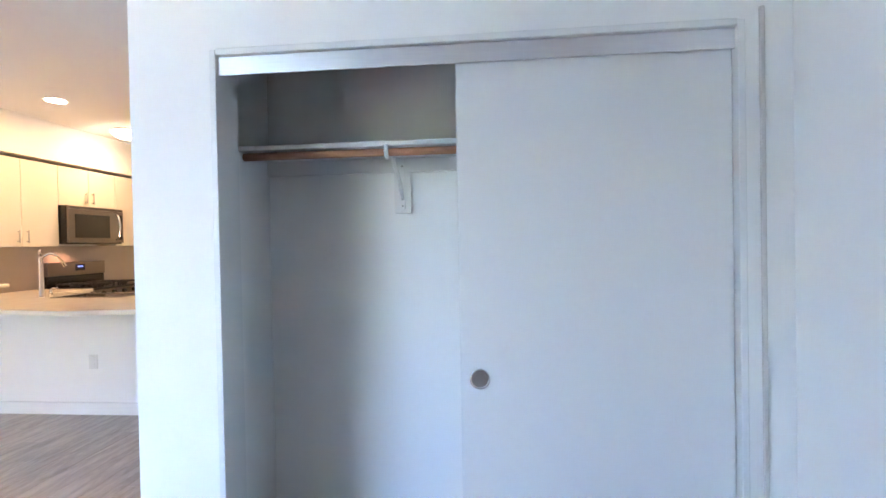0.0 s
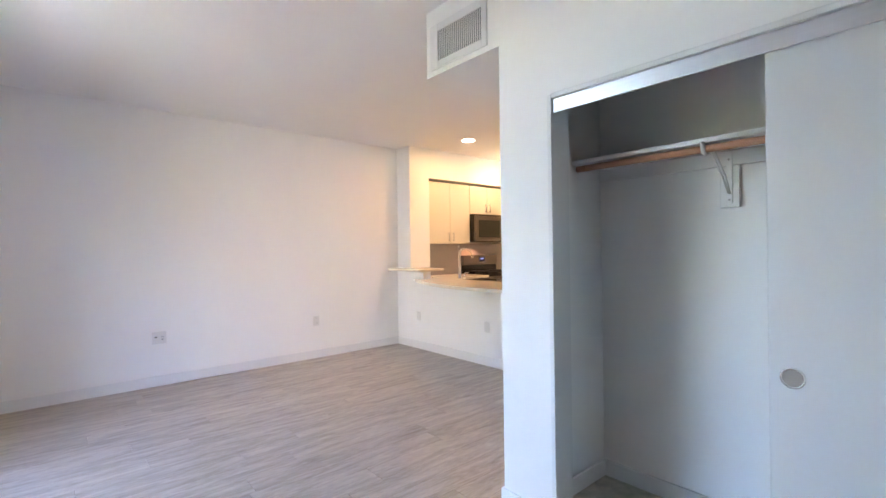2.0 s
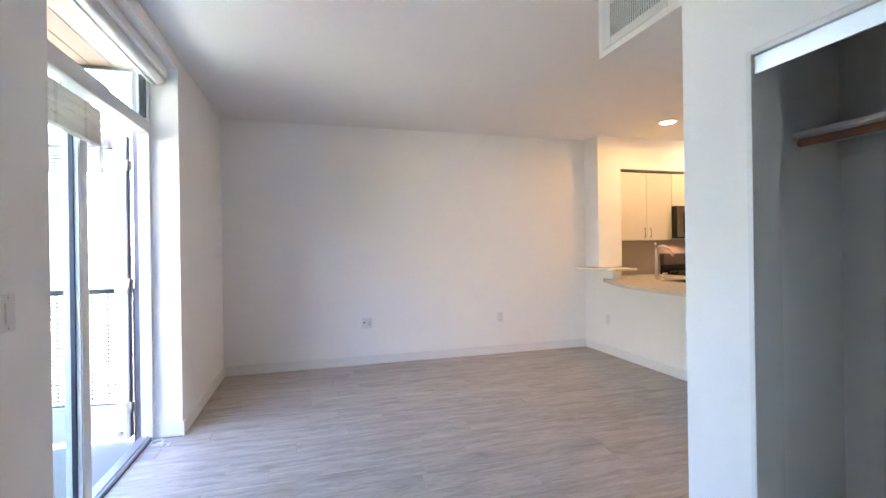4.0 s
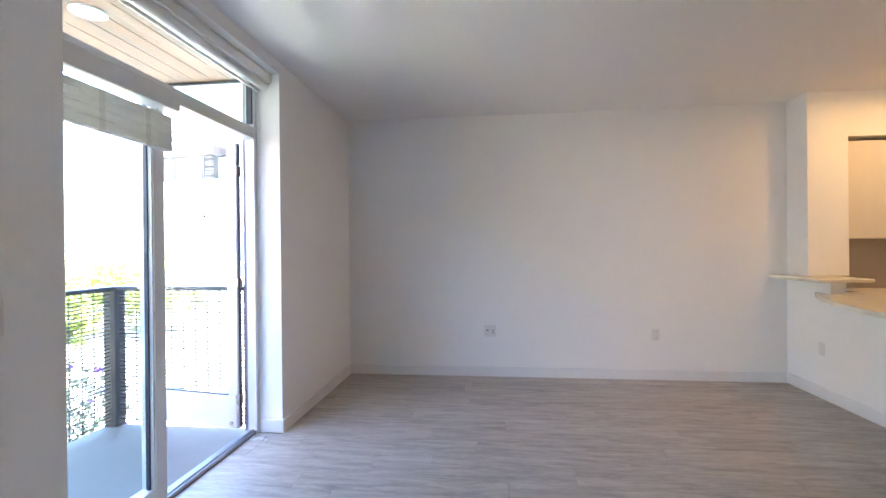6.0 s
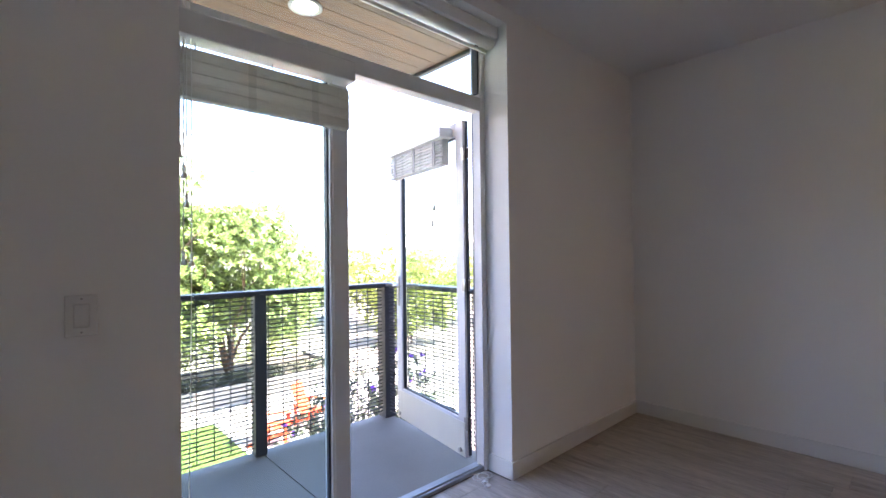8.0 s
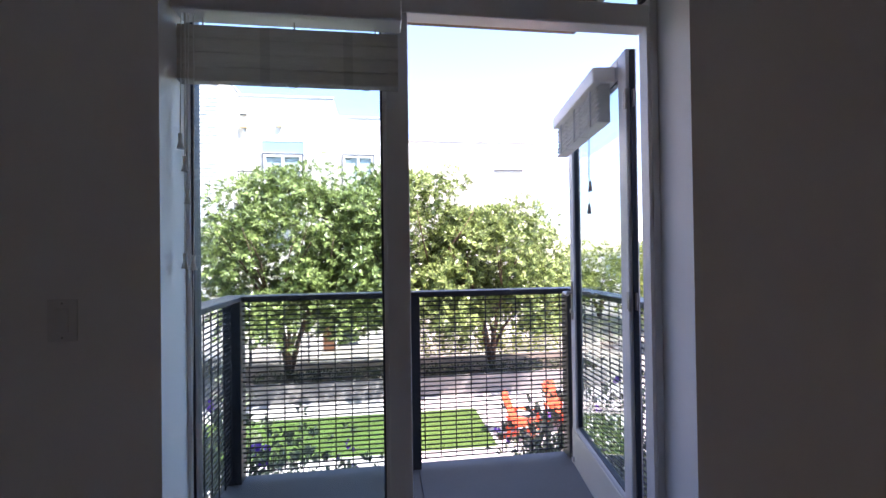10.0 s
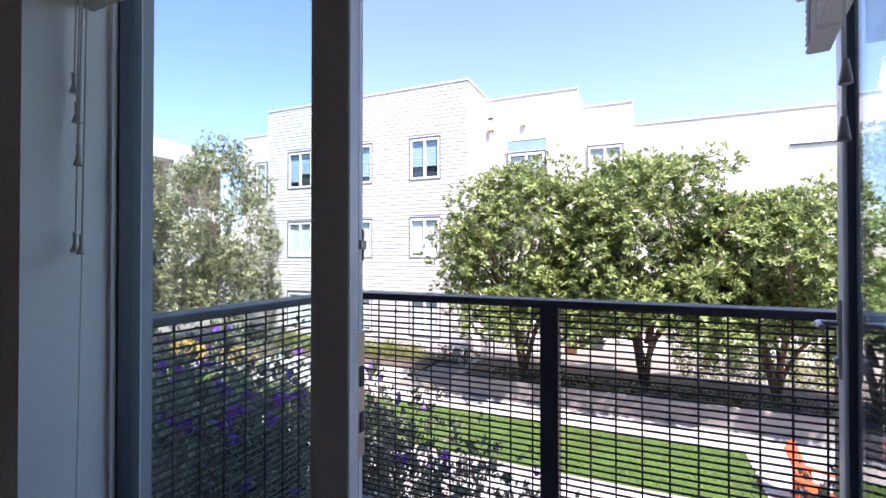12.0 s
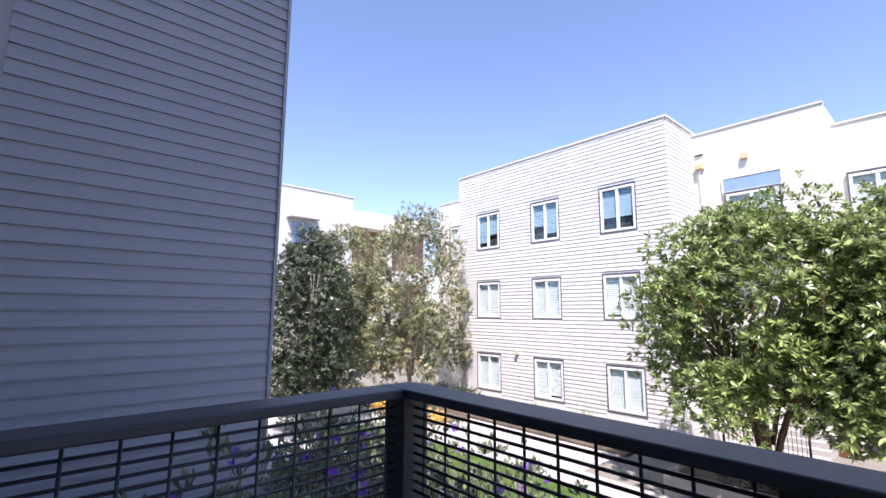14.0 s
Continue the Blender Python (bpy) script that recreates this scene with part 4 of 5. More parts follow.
def leaf_mesh(name, mat, n, blobs, size, seed, aspect=2.6, shell=0.55, up=0.2, clump=0):
    """n leaves scattered in the outer part of the blobs (x, y, z, rx, ry, rz); a leaf is a folded pair of triangles."""
    r = np.random.default_rng(seed)
    bl = np.array(blobs, float)
    vol = bl[:, 3] * bl[:, 4] * bl[:, 5]
    pick = r.choice(len(bl), n, p=vol / vol.sum())
    d = r.normal(size=(n, 3))
    d /= np.linalg.norm(d, axis=1)[:, None]
    rad = (shell + (1 - shell) * r.random(n)) ** 1.0 * (1 + 0.10 * r.normal(size=n))
    c = bl[pick, :3] + d * rad[:, None] * bl[pick, 3:]
    way = d * 0.7 + r.normal(size=(n, 3)) * 0.6 + np.array([0, 0, up])
    if clump:
        k = r.integers(0, max(1, n // clump), n)
        base, dd = c[k], d[k]
        way = dd * 0.75 + r.normal(size=(n, 3)) * 0.55 + np.array([0, 0, 0.45 + up])
        way /= np.linalg.norm(way, axis=1)[:, None]
        c = base + way * size * (0.35 + 0.5 * r.random(n)[:, None]) + r.normal(size=(n, 3)) * size * 0.25
    way /= np.linalg.norm(way, axis=1)[:, None]
    side = np.cross(way, r.normal(size=(n, 3)))
    side /= np.linalg.norm(side, axis=1)[:, None] + 1e-9
    s = size * (0.6 + 0.8 * r.random(n))[:, None]
    drop = np.cross(way, side) * s * 0.12
    a, b = c - way * s * 0.5, c + way * s * 0.5
    p, q = c + side * s / aspect * 0.5 + drop, c - side * s / aspect * 0.5 + drop
    v = np.stack([a, p, b, q], 1).reshape(-1, 3)
    i = np.arange(n) * 4
    f = np.stack([np.stack([i, i + 1, i + 2], 1), np.stack([i, i + 2, i + 3], 1)], 1).reshape(-1, 3)
    me = bpy.data.meshes.new(name)
    me.vertices.add(len(v)), me.vertices.foreach_set("co", v.ravel())
    me.loops.add(f.size), me.loops.foreach_set("vertex_index", f.ravel())
    me.polygons.add(len(f)), me.polygons.foreach_set("loop_start", np.arange(len(f)) * 3)
    me.update(calc_edges=True)
    me.materials.append(mat)
    return me


def rosettes(name, mat, blobs, per_blob, leaves, length, seed, aspect=3.4, up=0.55, open_from=25, open_to=85, inner=0.25):
    """Tufts of leaves that spread from twig ends all over the blobs (x, y, z, rx, ry, rz), a part of them inside."""
    r = np.random.default_rng(seed)
    bl = np.array(blobs, float)
    n = len(bl) * per_blob
    pick = np.repeat(np.arange(len(bl)), per_blob)
    d = r.normal(size=(n, 3)) + np.array([0, 0, 0.45])
    d /= np.linalg.norm(d, axis=1)[:, None]
    rad = np.where(r.random(n) < inner, 0.35 + 0.4 * r.random(n), 0.86 + 0.20 * r.random(n) + 0.25 * (r.random(n) < 0.05))
    c = bl[pick, :3] + d * rad[:, None] * bl[pick, 3:]
    axis = d * 0.7 + np.array([0, 0, up]) + r.normal(size=(n, 3)) * 0.22
    axis /= np.linalg.norm(axis, axis=1)[:, None]
    u = np.cross(axis, r.normal(size=(n, 3)))
    u /= np.linalg.norm(u, axis=1)[:, None]
    w = np.cross(axis, u)
    m = n * leaves
    axis, u, w, c = (np.repeat(q, leaves, 0) for q in (axis, u, w, c))
    ph = np.tile(np.arange(leaves) * 2.4, n) + np.repeat(r.uniform(0, 6.28, n), leaves)
    th = np.radians(open_from + (open_to - open_from) * r.random(m))
    out = u * np.cos(ph)[:, None] + w * np.sin(ph)[:, None]
    way = axis * np.cos(th)[:, None] + out * np.sin(th)[:, None]
    side = np.cross(way, axis)
    side /= np.linalg.norm(side, axis=1)[:, None] + 1e-9
    s = (length * (0.65 + 0.6 * r.random(m)))[:, None]
    a = c + axis * (length * 0.55 * r.random(m))[:, None]
    b = a + way * s + np.array([0, 0, -0.12]) * s
    mid = a + way * s * 0.55
    lift = np.cross(side, way) * s * 0.05
    p, q = mid + side * s / aspect * 0.5 - lift, mid - side * s / aspect * 0.5 - lift
    v = np.stack([a, p, b, q], 1).reshape(-1, 3)
    i = np.arange(m) * 4
    f = np.stack([np.stack([i, i + 1, i + 2], 1), np.stack([i, i + 2, i + 3], 1)], 1).reshape(-1, 3)
    me = bpy.data.meshes.new(name)
    me.vertices.add(len(v)), me.vertices.foreach_set("co", v.ravel())
    me.loops.add(f.size), me.loops.foreach_set("vertex_index", f.ravel())
    me.polygons.add(len(f)), me.polygons.foreach_set("loop_start", np.arange(len(f)) * 3)
    me.update(calc_edges=True)
    me.materials.append(mat)
    return me


def tree(name, base, label, crown_blobs, trunk_paths, leafmat, barkmat, crown_mesh):
    t = thing(name, base, label, "tree", "courtyard trees")
    bm = bmesh.new()
    for pts, r0, r1 in trunk_paths:
        n = len(pts)
        tube(bm, pts, [r0 + (r1 - r0) * k / (n - 1) for k in range(n)], 8)
    part("trunk", bm, barkmat, t, world=False)
    ob = new("crown", crown_mesh)
    ob.parent = t
    return t


def limbs(seed, height, spread, count, r):
    rn = random.Random(seed)
    out = []
    for k in range(count):
        a = 2 * math.pi * k / count + rn.uniform(-0.4, 0.4)
        s = spread * rn.uniform(0.6, 1.0)
        z0 = height * rn.uniform(0.05, 0.3)
        pts = [(0.05 * math.cos(a), 0.05 * math.sin(a), 0 if k < 3 else z0)]
        for j in range(1, 6):
            u = j / 5
            pts.append((s * u ** 1.15 * math.cos(a + 0.3 * u) + rn.uniform(-0.06, 0.06), s * u ** 1.15 * math.sin(a + 0.3 * u) + rn.uniform(-0.06, 0.06), z0 * (1 - u) + height * u * rn.uniform(0.92, 1.0)))
        out.append((pts, r * rn.uniform(0.7, 1.0), r * 0.15))
        b = pts[3]
        for m in range(2):
            a2 = a + rn.uniform(-1.2, 1.2)
            out.append(([b, (b[0] + 0.35 * s * math.cos(a2), b[1] + 0.35 * s * math.sin(a2), b[2] + height * 0.2), (b[0] + 0.6 * s * math.cos(a2), b[1] + 0.6 * s * math.sin(a2), b[2] + height * 0.38)], r * 0.35, r * 0.08))
    return out


def dome(seed, n, rx, ry, z0, z1, br, squash=0.8, low=-0.35):
    """Blobs on an uneven dome of half-widths rx, ry from z0 to z1, with some inside."""
    rn = random.Random(seed)
    out = []
    for k in range(n):
        u = low + (1 - low) * (k + rn.random()) / n
        a = k * 2.39996 + rn.uniform(-0.5, 0.5)
        h = math.sqrt(max(0.0, 1 - u * u))
        b = br * rn.uniform(0.65, 1.3)
        s = rn.uniform(0.80, 1.0) if k % 4 else rn.uniform(0.3, 0.65)
        zc = z0 + (z1 - z0) * (0.30 + 0.70 * u) if u > 0 else z0 + (z1 - z0) * (0.30 + 0.8 * u)
        out.append((s * (rx - b * 0.7) * h * math.cos(a), s * (ry - b * 0.7) * h * math.sin(a), max(z0, z0 + (zc - z0) * s) - b * 0.5 * u, b, b, b * squash))
    return out


BG = GZ + 0.5
for k, (x, y, rx, ry, top, n) in enumerate(((0.80, -14.3, 3.05, 2.7, 4.45, 92), (-2.7, -14.4, 3.1, 2.8, 4.75, 92), (-5.9, -14.4, 2.9, 2.6, 3.45, 84))):
    h = top - BG
    bl = dome(11 + k, n, rx, ry, 1.75, h, 0.74, low=-0.5)
    tree("courtyard_tree", (x, y, BG), "dense broad-leaved evergreen tree with several stems in the raised bed", bl, limbs(20 + k, h * 0.66, rx * 0.8, 7, 0.085), LEAF, BARK, rosettes("crown", LEAF, bl, 62, 12, 0.17, 30 + k))
for nm, x, y, rx, ry, z0, top, n, br, lm, pb, lab in (
        ("olive_tree", 17.0, -11.6, 2.6, 2.6, 1.6, 6.2, 54, 0.66, OLIVE, 70, "airy grey-green tree with pale stems beside the lawn"),
        ("olive_tree", 16.0, -15.4, 2.9, 3.6, 1.3, 7.5, 78, 0.74, OLIVE, 74, "airy yellow-green tree in front of the white building"),
        ("dark_tree", 14.4, -9.2, 1.9, 2.1, 0.9, 5.3, 52, 0.62, DARKLEAF, 90, "dark leafy tree close to the side wing")):
    h = top - GZ
    bl = dome(51 + n, n, rx, ry, z0, h - 0.3, br, 1.15)
    tree(nm, (x, y, GZ), lab, bl, limbs(52 + n, h * 0.72, rx * 0.55, 6, 0.07), lm, PALEBARK, rosettes("crown", lm, bl, pb, 9, 0.15, 53 + n, aspect=3.0, up=0.15, open_from=35, open_to=150, inner=0.35))
for k, (x, y, R, top) in enumerate(((-16.5, -27.5, 3.3, 2.2), (-18.0, -22.0, 3.4, 2.5), (-15.5, -17.2, 2.2, 0.6), (-24, -19, 3.6, 1.6), (-31, -31, 4.2, 2.0), (-11.5, -24.5, 2.4, 1.2))):
    h = top - GZ
    bl = dome(81 + k, 34, R, R, h * 0.18, h, R * 0.30)
    tree("street_tree", (x, y, GZ), "yellow-green leafy tree beyond the courtyard", bl, limbs(90 + k, h * 0.55, R * 0.6, 5, 0.09), HEDGELEAF, BARK, rosettes("crown", HEDGELEAF, bl, 45, 9, 0.22, 95 + k))


def bush(name, label, blobs, n, size, mat, seed, flowers=0, fsize=0.05, fmat=None, stems=True, **kw):
    cx, cy = sum(b[0] for b in blobs) / len(blobs), sum(b[1] for b in blobs) / len(blobs)
    t = thing(name, (cx, cy, GZ), label, "shrub", "shrubs")
    loc = [(b[0] - cx, b[1] - cy, b[2] - GZ, *b[3:]) for b in blobs]
    if stems:
        rn, bm = random.Random(seed), bmesh.new()
        for b in loc:
            for q in range(4):
                x, y = b[0] + rn.uniform(-0.3, 0.3) * b[3], b[1] + rn.uniform(-0.3, 0.3) * b[4]
                tube(bm, [(x * 0.8, y * 0.8, 0), (x * 0.9 + rn.uniform(-.1, .1), y * 0.9, b[2] * 0.5), (x + rn.uniform(-.3, .3) * b[3], y, b[2] + b[5] * 0.7)], [0.022, 0.014, 0.004], 5)
        part("stems", bm, BARK, t, world=False)
    ob = new("foliage", leaf_mesh("foliage", mat, n, loc, size, seed, **kw))
    ob.parent = t
    if flowers:
        ob = new("flowers", leaf_mesh("flowers", fmat, flowers, loc, fsize, seed + 1, aspect=1.15, shell=0.85, clump=5))
        ob.parent = t
        ob["kind"] = "stuff"
    return t


bush("flowering_shrub", "tall loose shrub with purple flowers growing up past the balcony", [(-0.40, -1.8, -0.9, 0.45, 0.6, 1.45), (0.30, -2.0, -0.8, 0.55, 0.7, 1.45), (-0.6, -3.0, -1.1, 0.7, 0.5, 1.35), (0.3, -3.2, -1.0, 0.75, 0.6, 1.4), (1.1, -3.7, -1.2, 0.8, 0.7, 1.3), (2.0, -3.4, -1.1, 0.8, 0.7, 1.4), (3.0, -3.9, -1.2, 0.9, 0.8, 1.3)], 32000, 0.080, BUSHLEAF, 101, 700, 0.07, PETAL, aspect=2.4, shell=0.15, clump=6)
bush("flowering_shrub", "loose shrub with purple flowers in front of the balcony", [(-1.9, -4.3, -2.0, 0.6, 0.6, 1.0), (-1.1, -4.4, -1.7, 0.8, 0.6, 1.2), (-0.1, -4.6, -1.4, 0.9, 0.7, 1.35), (1.0, -4.9, -1.35, 0.9, 0.8, 1.35), (2.2, -4.8, -1.25, 0.9, 0.8, 1.5), (3.2, -5.2, -1.35, 0.9, 0.8, 1.5), (4.4, -4.9, -1.5, 1.0, 0.9, 1.4)], 30000, 0.080, BUSHLEAF, 105, 700, 0.07, PETAL, aspect=2.4, shell=0.2, clump=6)
bush("flowering_shrub", "loose shrub with purple and pale flowers below the open door side", [(-3.75, -4.1, -1.5, 0.5, 0.5, 1.15), (-4.3, -4.4, -1.4, 0.6, 0.6, 1.2), (-4.9, -4.1, -1.4, 0.7, 0.7, 1.3), (-4.2, -5.2, -1.9, 0.6, 0.6, 1.0)], 15000, 0.07, BUSHLEAF, 111, 200, 0.07, PETAL, aspect=2.4, shell=0.2, clump=6)
bush("back_hedge", "light green shrubs behind the raised bed", [(-4.2 - 0.8 * k, -17.6, -2.2, 0.7, 0.6, 0.9) for k in range(7)], 9000, 0.10, HEDGELEAF, 118, stems=False, shell=0.6)
bush("yellow_shrub", "low yellow-flowering shrub at the far end of the lawn", [(12.6, -13.7, -2.9, 1.2, 0.5, 0.35), (15.0, -13.2, -2.8, 1.0, 0.6, 0.4)], 2500, 0.09, YELLOW, 121, stems=False)
bush("clipped_hedge", "low clipped green hedge along the white building", [(5.8 + 0.55 * k, -16.7, -2.85, 0.5, 0.5, 0.42) for k in range(14)], 14000, 0.07, HEDGELEAF, 131, stems=False, shell=0.6)
bush("dark_hedge", "dark low hedge in the raised bed", [(-8.8 + 0.6 * k, -13.9, -2.62, 0.5, 0.35, 0.34) for k in range(18)], 9000, 0.08, DARKLEAF, 141, stems=False, shell=0.6)
bush("dark_hedge", "dark hedge at the corner of the white building", [(13.2 + 0.6 * k, -17.0, -2.7, 0.5, 0.5, 0.55) for k in range(5)] + [(3.6 + 0.45 * k, -16.9, -2.85, 0.45, 0.45, 0.42) for k in range(4)], 5000, 0.08, DARKLEAF, 151, stems=False, shell=0.6)
for k, (x, y) in enumerate(((13.6, -17.6), (10.3, -17.7), (7.9, -17.9))):
    t = thing("spiky_plant", (x, y, GZ + 0.1), "spiky grey-green rosette plant by the white building", "plant", "rosette plants")
    rn, bm = random.Random(161 + k), bmesh.new()
    for q in range(34):
        a, e, L = rn.uniform(0, 6.28), rn.uniform(0.3, 1.4), rn.uniform(0.4, 0.7)
        d = Vector((math.cos(a) * math.cos(e), math.sin(a) * math.cos(e), math.sin(e)))
        tube(bm, [(0, 0, 0.02), d * L * 0.5, d * L], [0.02, 0.025, 0.003], 4)
    part("leaves", bm, OLIVE, t, world=False)


# ---- outdoors: buildings ----
def lap_rows(bm, x0, x1, z0, z1, y, step, holes=(), t=0.026):
    """Lapped boards on a wall that faces +y, broken at the holes (x0, x1, z0, z1)."""
    z = z0
    while z < z1 - 0.01:
        zt = min(z + step, z1)
        cuts = [(x0, x1)]
        for hx0, hx1, hz0, hz1 in holes:
            if z < hz1 - 0.02 and zt > hz0 + 0.02:
                cuts = [c for a, b in cuts for c in (((a, b),) if b <= hx0 or a >= hx1 else tuple(c for c in ((a, hx0), (hx1, b)) if c[1] - c[0] > 0.01))]
        for a, b in cuts:
            v = [bm.verts.new(p) for p in ((a, y, z), (b, y, z), (b, y + t, z), (a, y + t, z), (a, y, zt), (b, y, zt), (b, y + 0.003, zt), (a, y + 0.003, zt))]
            for f in ((3, 2, 1, 0), (4, 5, 6, 7), (0, 1, 5, 4), (1, 2, 6, 5), (2, 3, 7, 6), (3, 0, 4, 7)):
                bm.faces.new([v[i] for i in f])
        z += step


def far_window(parent, x0, x1, z0, z1, y, top_glass=0.35, blinds=True, halves=2, seed=0, door=False):
    """A window in a wall that faces +y: frame, panes and blinds set back in the reveal."""
    rn = random.Random(seed)
    w = part("window", framed("w", x0 + 0.03, x1 - 0.03, z0 + 0.03, z1 - 0.03, y - 0.09, y + 0.012, 0.095, VINYL), VINYL, parent)
    # Dark outline frame that also paints the reveal's shade at top and side.
    part("outline_shade", framed("s", x0 - 0.03, x1 + 0.03, z0 - 0.03, z1 + 0.05, y - 0.11, y + 0.022, 0.052, OUTLINESHADE), OUTLINESHADE, w, world=False)
    # Near-black sheet behind the panes stands in for the room's shade.
    part("room_shade", boxes((x0 + 0.03, x1 - 0.03, y - 0.22, y - 0.20, z0 + 0.03, z1 - 0.03)), DARKWIN, w, world=False)
    n = halves
    for k in range(n):
        a, b = x0 + 0.10 + (x1 - x0 - 0.20) * k / n, x0 + 0.10 + (x1 - x0 - 0.20) * (k + 1) / n
        if k:
            part("mullion", boxes((a - 0.055, a + 0.055, y - 0.09, y, z0 + 0.10, z1 - 0.10)), VINYL, w, world=False)
        p = part("pane", boxes((a + 0.02, b - 0.02, y - 0.06, y - 0.052, z0 + 0.10, z1 - 0.10)), FARGLASS, w, world=False)
        p.visible_shadow = False
        if blinds:
            drop = rn.choice((0.85, 0.7, 0.62)) if z0 > 4 else rn.choice((1.0, 1.0, 0.94))
            zt, zb = z1 - 0.11, z1 - 0.11 - (z1 - z0 - 0.22) * drop
            part("blind", folded(a + 0.02, b - 0.02, y - 0.13, y - 0.12, zb, zt, max(4, int((zt - zb) / 0.08)), 0.018), BLUEBLIND if z0 > 4 else BLIND, w, world=False)
    return w


AY = -18.3
cols = ((5.52, 7.12), (9.06, 10.68), (12.62, 14.25))
rows = ((4.56, 6.50), (1.03, 2.90), (-2.50, -0.70))
A = thing("white_building", (10, -22, GZ), "three-storey pale lap-sided apartment building with paired windows", "building", "apartment buildings")
holes = [(a, b, c, d) for a, b in cols for c, d in rows]
bm = bmesh.new()
xs = sorted({4.25, 15.6, *[v for c in cols for v in c]})
zs = sorted({GZ, 8.75, *[v for r in rows for v in r]})
for xa, xb in zip(xs, xs[1:]):
    for za, zb in zip(zs, zs[1:]):
        if not any(abs(xa - a) < 1e-6 and abs(za - c) < 1e-6 for a, b, c, d in holes):
            cube(bm, xa, xb, AY - 0.3, AY, za, zb)
cube(bm, 4.25, 15.6, -26, AY - 0.9, GZ, 8.6)
cube(bm, 4.25, 4.5, AY - 0.9, AY - 0.3, GZ, 8.75), cube(bm, 15.3, 15.6, AY - 0.9, AY - 0.3, GZ, 8.75), cube(bm, 4.5, 15.3, AY - 0.9, AY - 0.3, 8.4, 8.6)
part("wall", bm, SIDING, A)
bm = bmesh.new()
lap_rows(bm, 4.27, 15.6, GZ + 0.1, 8.75, AY, 0.165, holes)
part("cladding", bm, SIDING, A)["kind"] = "stuff"
bm = bmesh.new()
z = GZ + 0.1
while z < 8.7:
    v = [bm.verts.new(p) for p in ((4.25, AY, z), (4.25, -20.9, z), (4.232, -20.9, z), (4.232, AY, z), (4.25, AY, z + 0.165), (4.25, -20.9, z + 0.165), (4.247, -20.9, z + 0.165), (4.247, AY, z + 0.165))]
    for f in ((3, 2, 1, 0), (4, 5, 6, 7), (0, 1, 5, 4), (1, 2, 6, 5), (2, 3, 7, 6), (3, 0, 4, 7)):
        bm.faces.new([v[i] for i in f])
    z += 0.165
part("cladding", bm, SIDING, A)["kind"] = "stuff"
part("parapet_cap", boxes((4.19, 15.65, AY - 0.32, AY + 0.06, 8.75, 8.83), (4.19, 4.5, -26, AY - 0.32, 8.75, 8.83)), ROOFCAP, A)
for i, (a, b) in enumerate(cols):
    for j, (c, d) in enumerate(rows):
        far_window(A, a + 0.03, b - 0.03, c + 0.03, d - 0.03, AY, seed=i * 3 + j, blinds=True)
bm = bmesh.new()
cube(bm, 11.5, 11.65, AY + 0.02, AY + 0.17, -0.62, -0.47)
part("wall_vent", bm, GUTTER, A)

Bd = thing("cream_building", (0, -24, GZ), "cream stuccoed apartment building with stepped parapets", "building", "apartment buildings")
part("wall", boxes((0.0, 4.24, -27, -20.85, GZ, 8.62)), STUCCO, Bd)
part("wall", boxes((-2.25, 0.0, -27, -22.0, GZ, 8.08)), STUCCO, Bd)
part("wall", boxes((-10.35, -2.25, -27, -22.4, GZ, 7.1)), STUCCO, Bd)
part("parapet_cap", boxes((-0.03, 4.25, -21.1, -20.80, 8.62, 8.68)), ROOFCAP, Bd)
part("parapet_cap", boxes((-2.28, -0.03, -22.3, -21.95, 8.08, 8.14)), ROOFCAP, Bd)
part("parapet_cap", boxes((-10.38, -2.28, -22.7, -22.35, 7.1, 7.16)), ROOFCAP, Bd)
w = far_window(Bd, 1.40, 3.15, 4.0, 5.95, -20.75, seed=41, blinds=True, halves=2)
part("transom", boxes((1.35, 3.2, -20.84, -20.78, 6.02, 6.52)), BLUEGLASS, Bd)
part("transom_frame", framed("t", 1.30, 3.25, 5.97, 6.58, -20.86, -20.76, 0.05, VINYL), VINYL, Bd)
far_window(Bd, -1.85, -0.32, 4.35, 6.20, -21.90, seed=42, blinds=False)
part("entrance_door", boxes((-0.98, -0.03, -21.995, -21.93, GZ, -0.9), bevel=0.01, seg=1), DARKWIN, Bd, "dark glazed entrance door")
part("entrance_panel", boxes((0.02, 0.55, -20.845, -20.80, GZ, -0.8), bevel=0.01, seg=1), DOORBROWN, Bd, "brown panel beside the entrance")
bm = bmesh.new()
tube(bm, [(3.98, -20.78, 7.15), (3.98, -20.78, 4.2)], 0.05, 8)
part("downpipe", bm, STUCCO, Bd)
part("rain_head", boxes((3.83, 4.13, -20.84, -20.62, 7.12, 7.36), bevel=0.02, seg=1), GUTTER, Bd)
part("wall_vent", boxes((2.3, 2.52, -20.84, -20.70, 7.2, 7.42), bevel=0.01, seg=1), GUTTER, Bd)
part("wall_vent", boxes((3.85, 4.15, -20.84, -20.78, 7.72, 7.78)), DARKWIN, Bd)
part("wall_vent", boxes((-9.7, -8.1, -22.398, -22.33, 5.62, 5.67)), DARKWIN, Bd)
bm = boxes((3.25, 4.1, -20.10, -20.06, 5.0, 5.05), (3.25, 3.29, -20.10, -20.06, 3.9, 5.0), (3.30, 4.1, -20.10, -20.06, 3.9, 3.95), (3.25, 3.29, -20.85, -20.06, 5.0, 5.05))
for k in range(7):
    cube(bm, 3.36 + 0.11 * k, 3.375 + 0.11 * k, -20.09, -20.07, 3.95, 5.0)
part("balcony_rail", bm, RAIL, Bd)
part("balcony_slab", boxes((1.2, 4.2, -20.85, -20.0, 3.65, 3.85)), STUCCO, Bd)
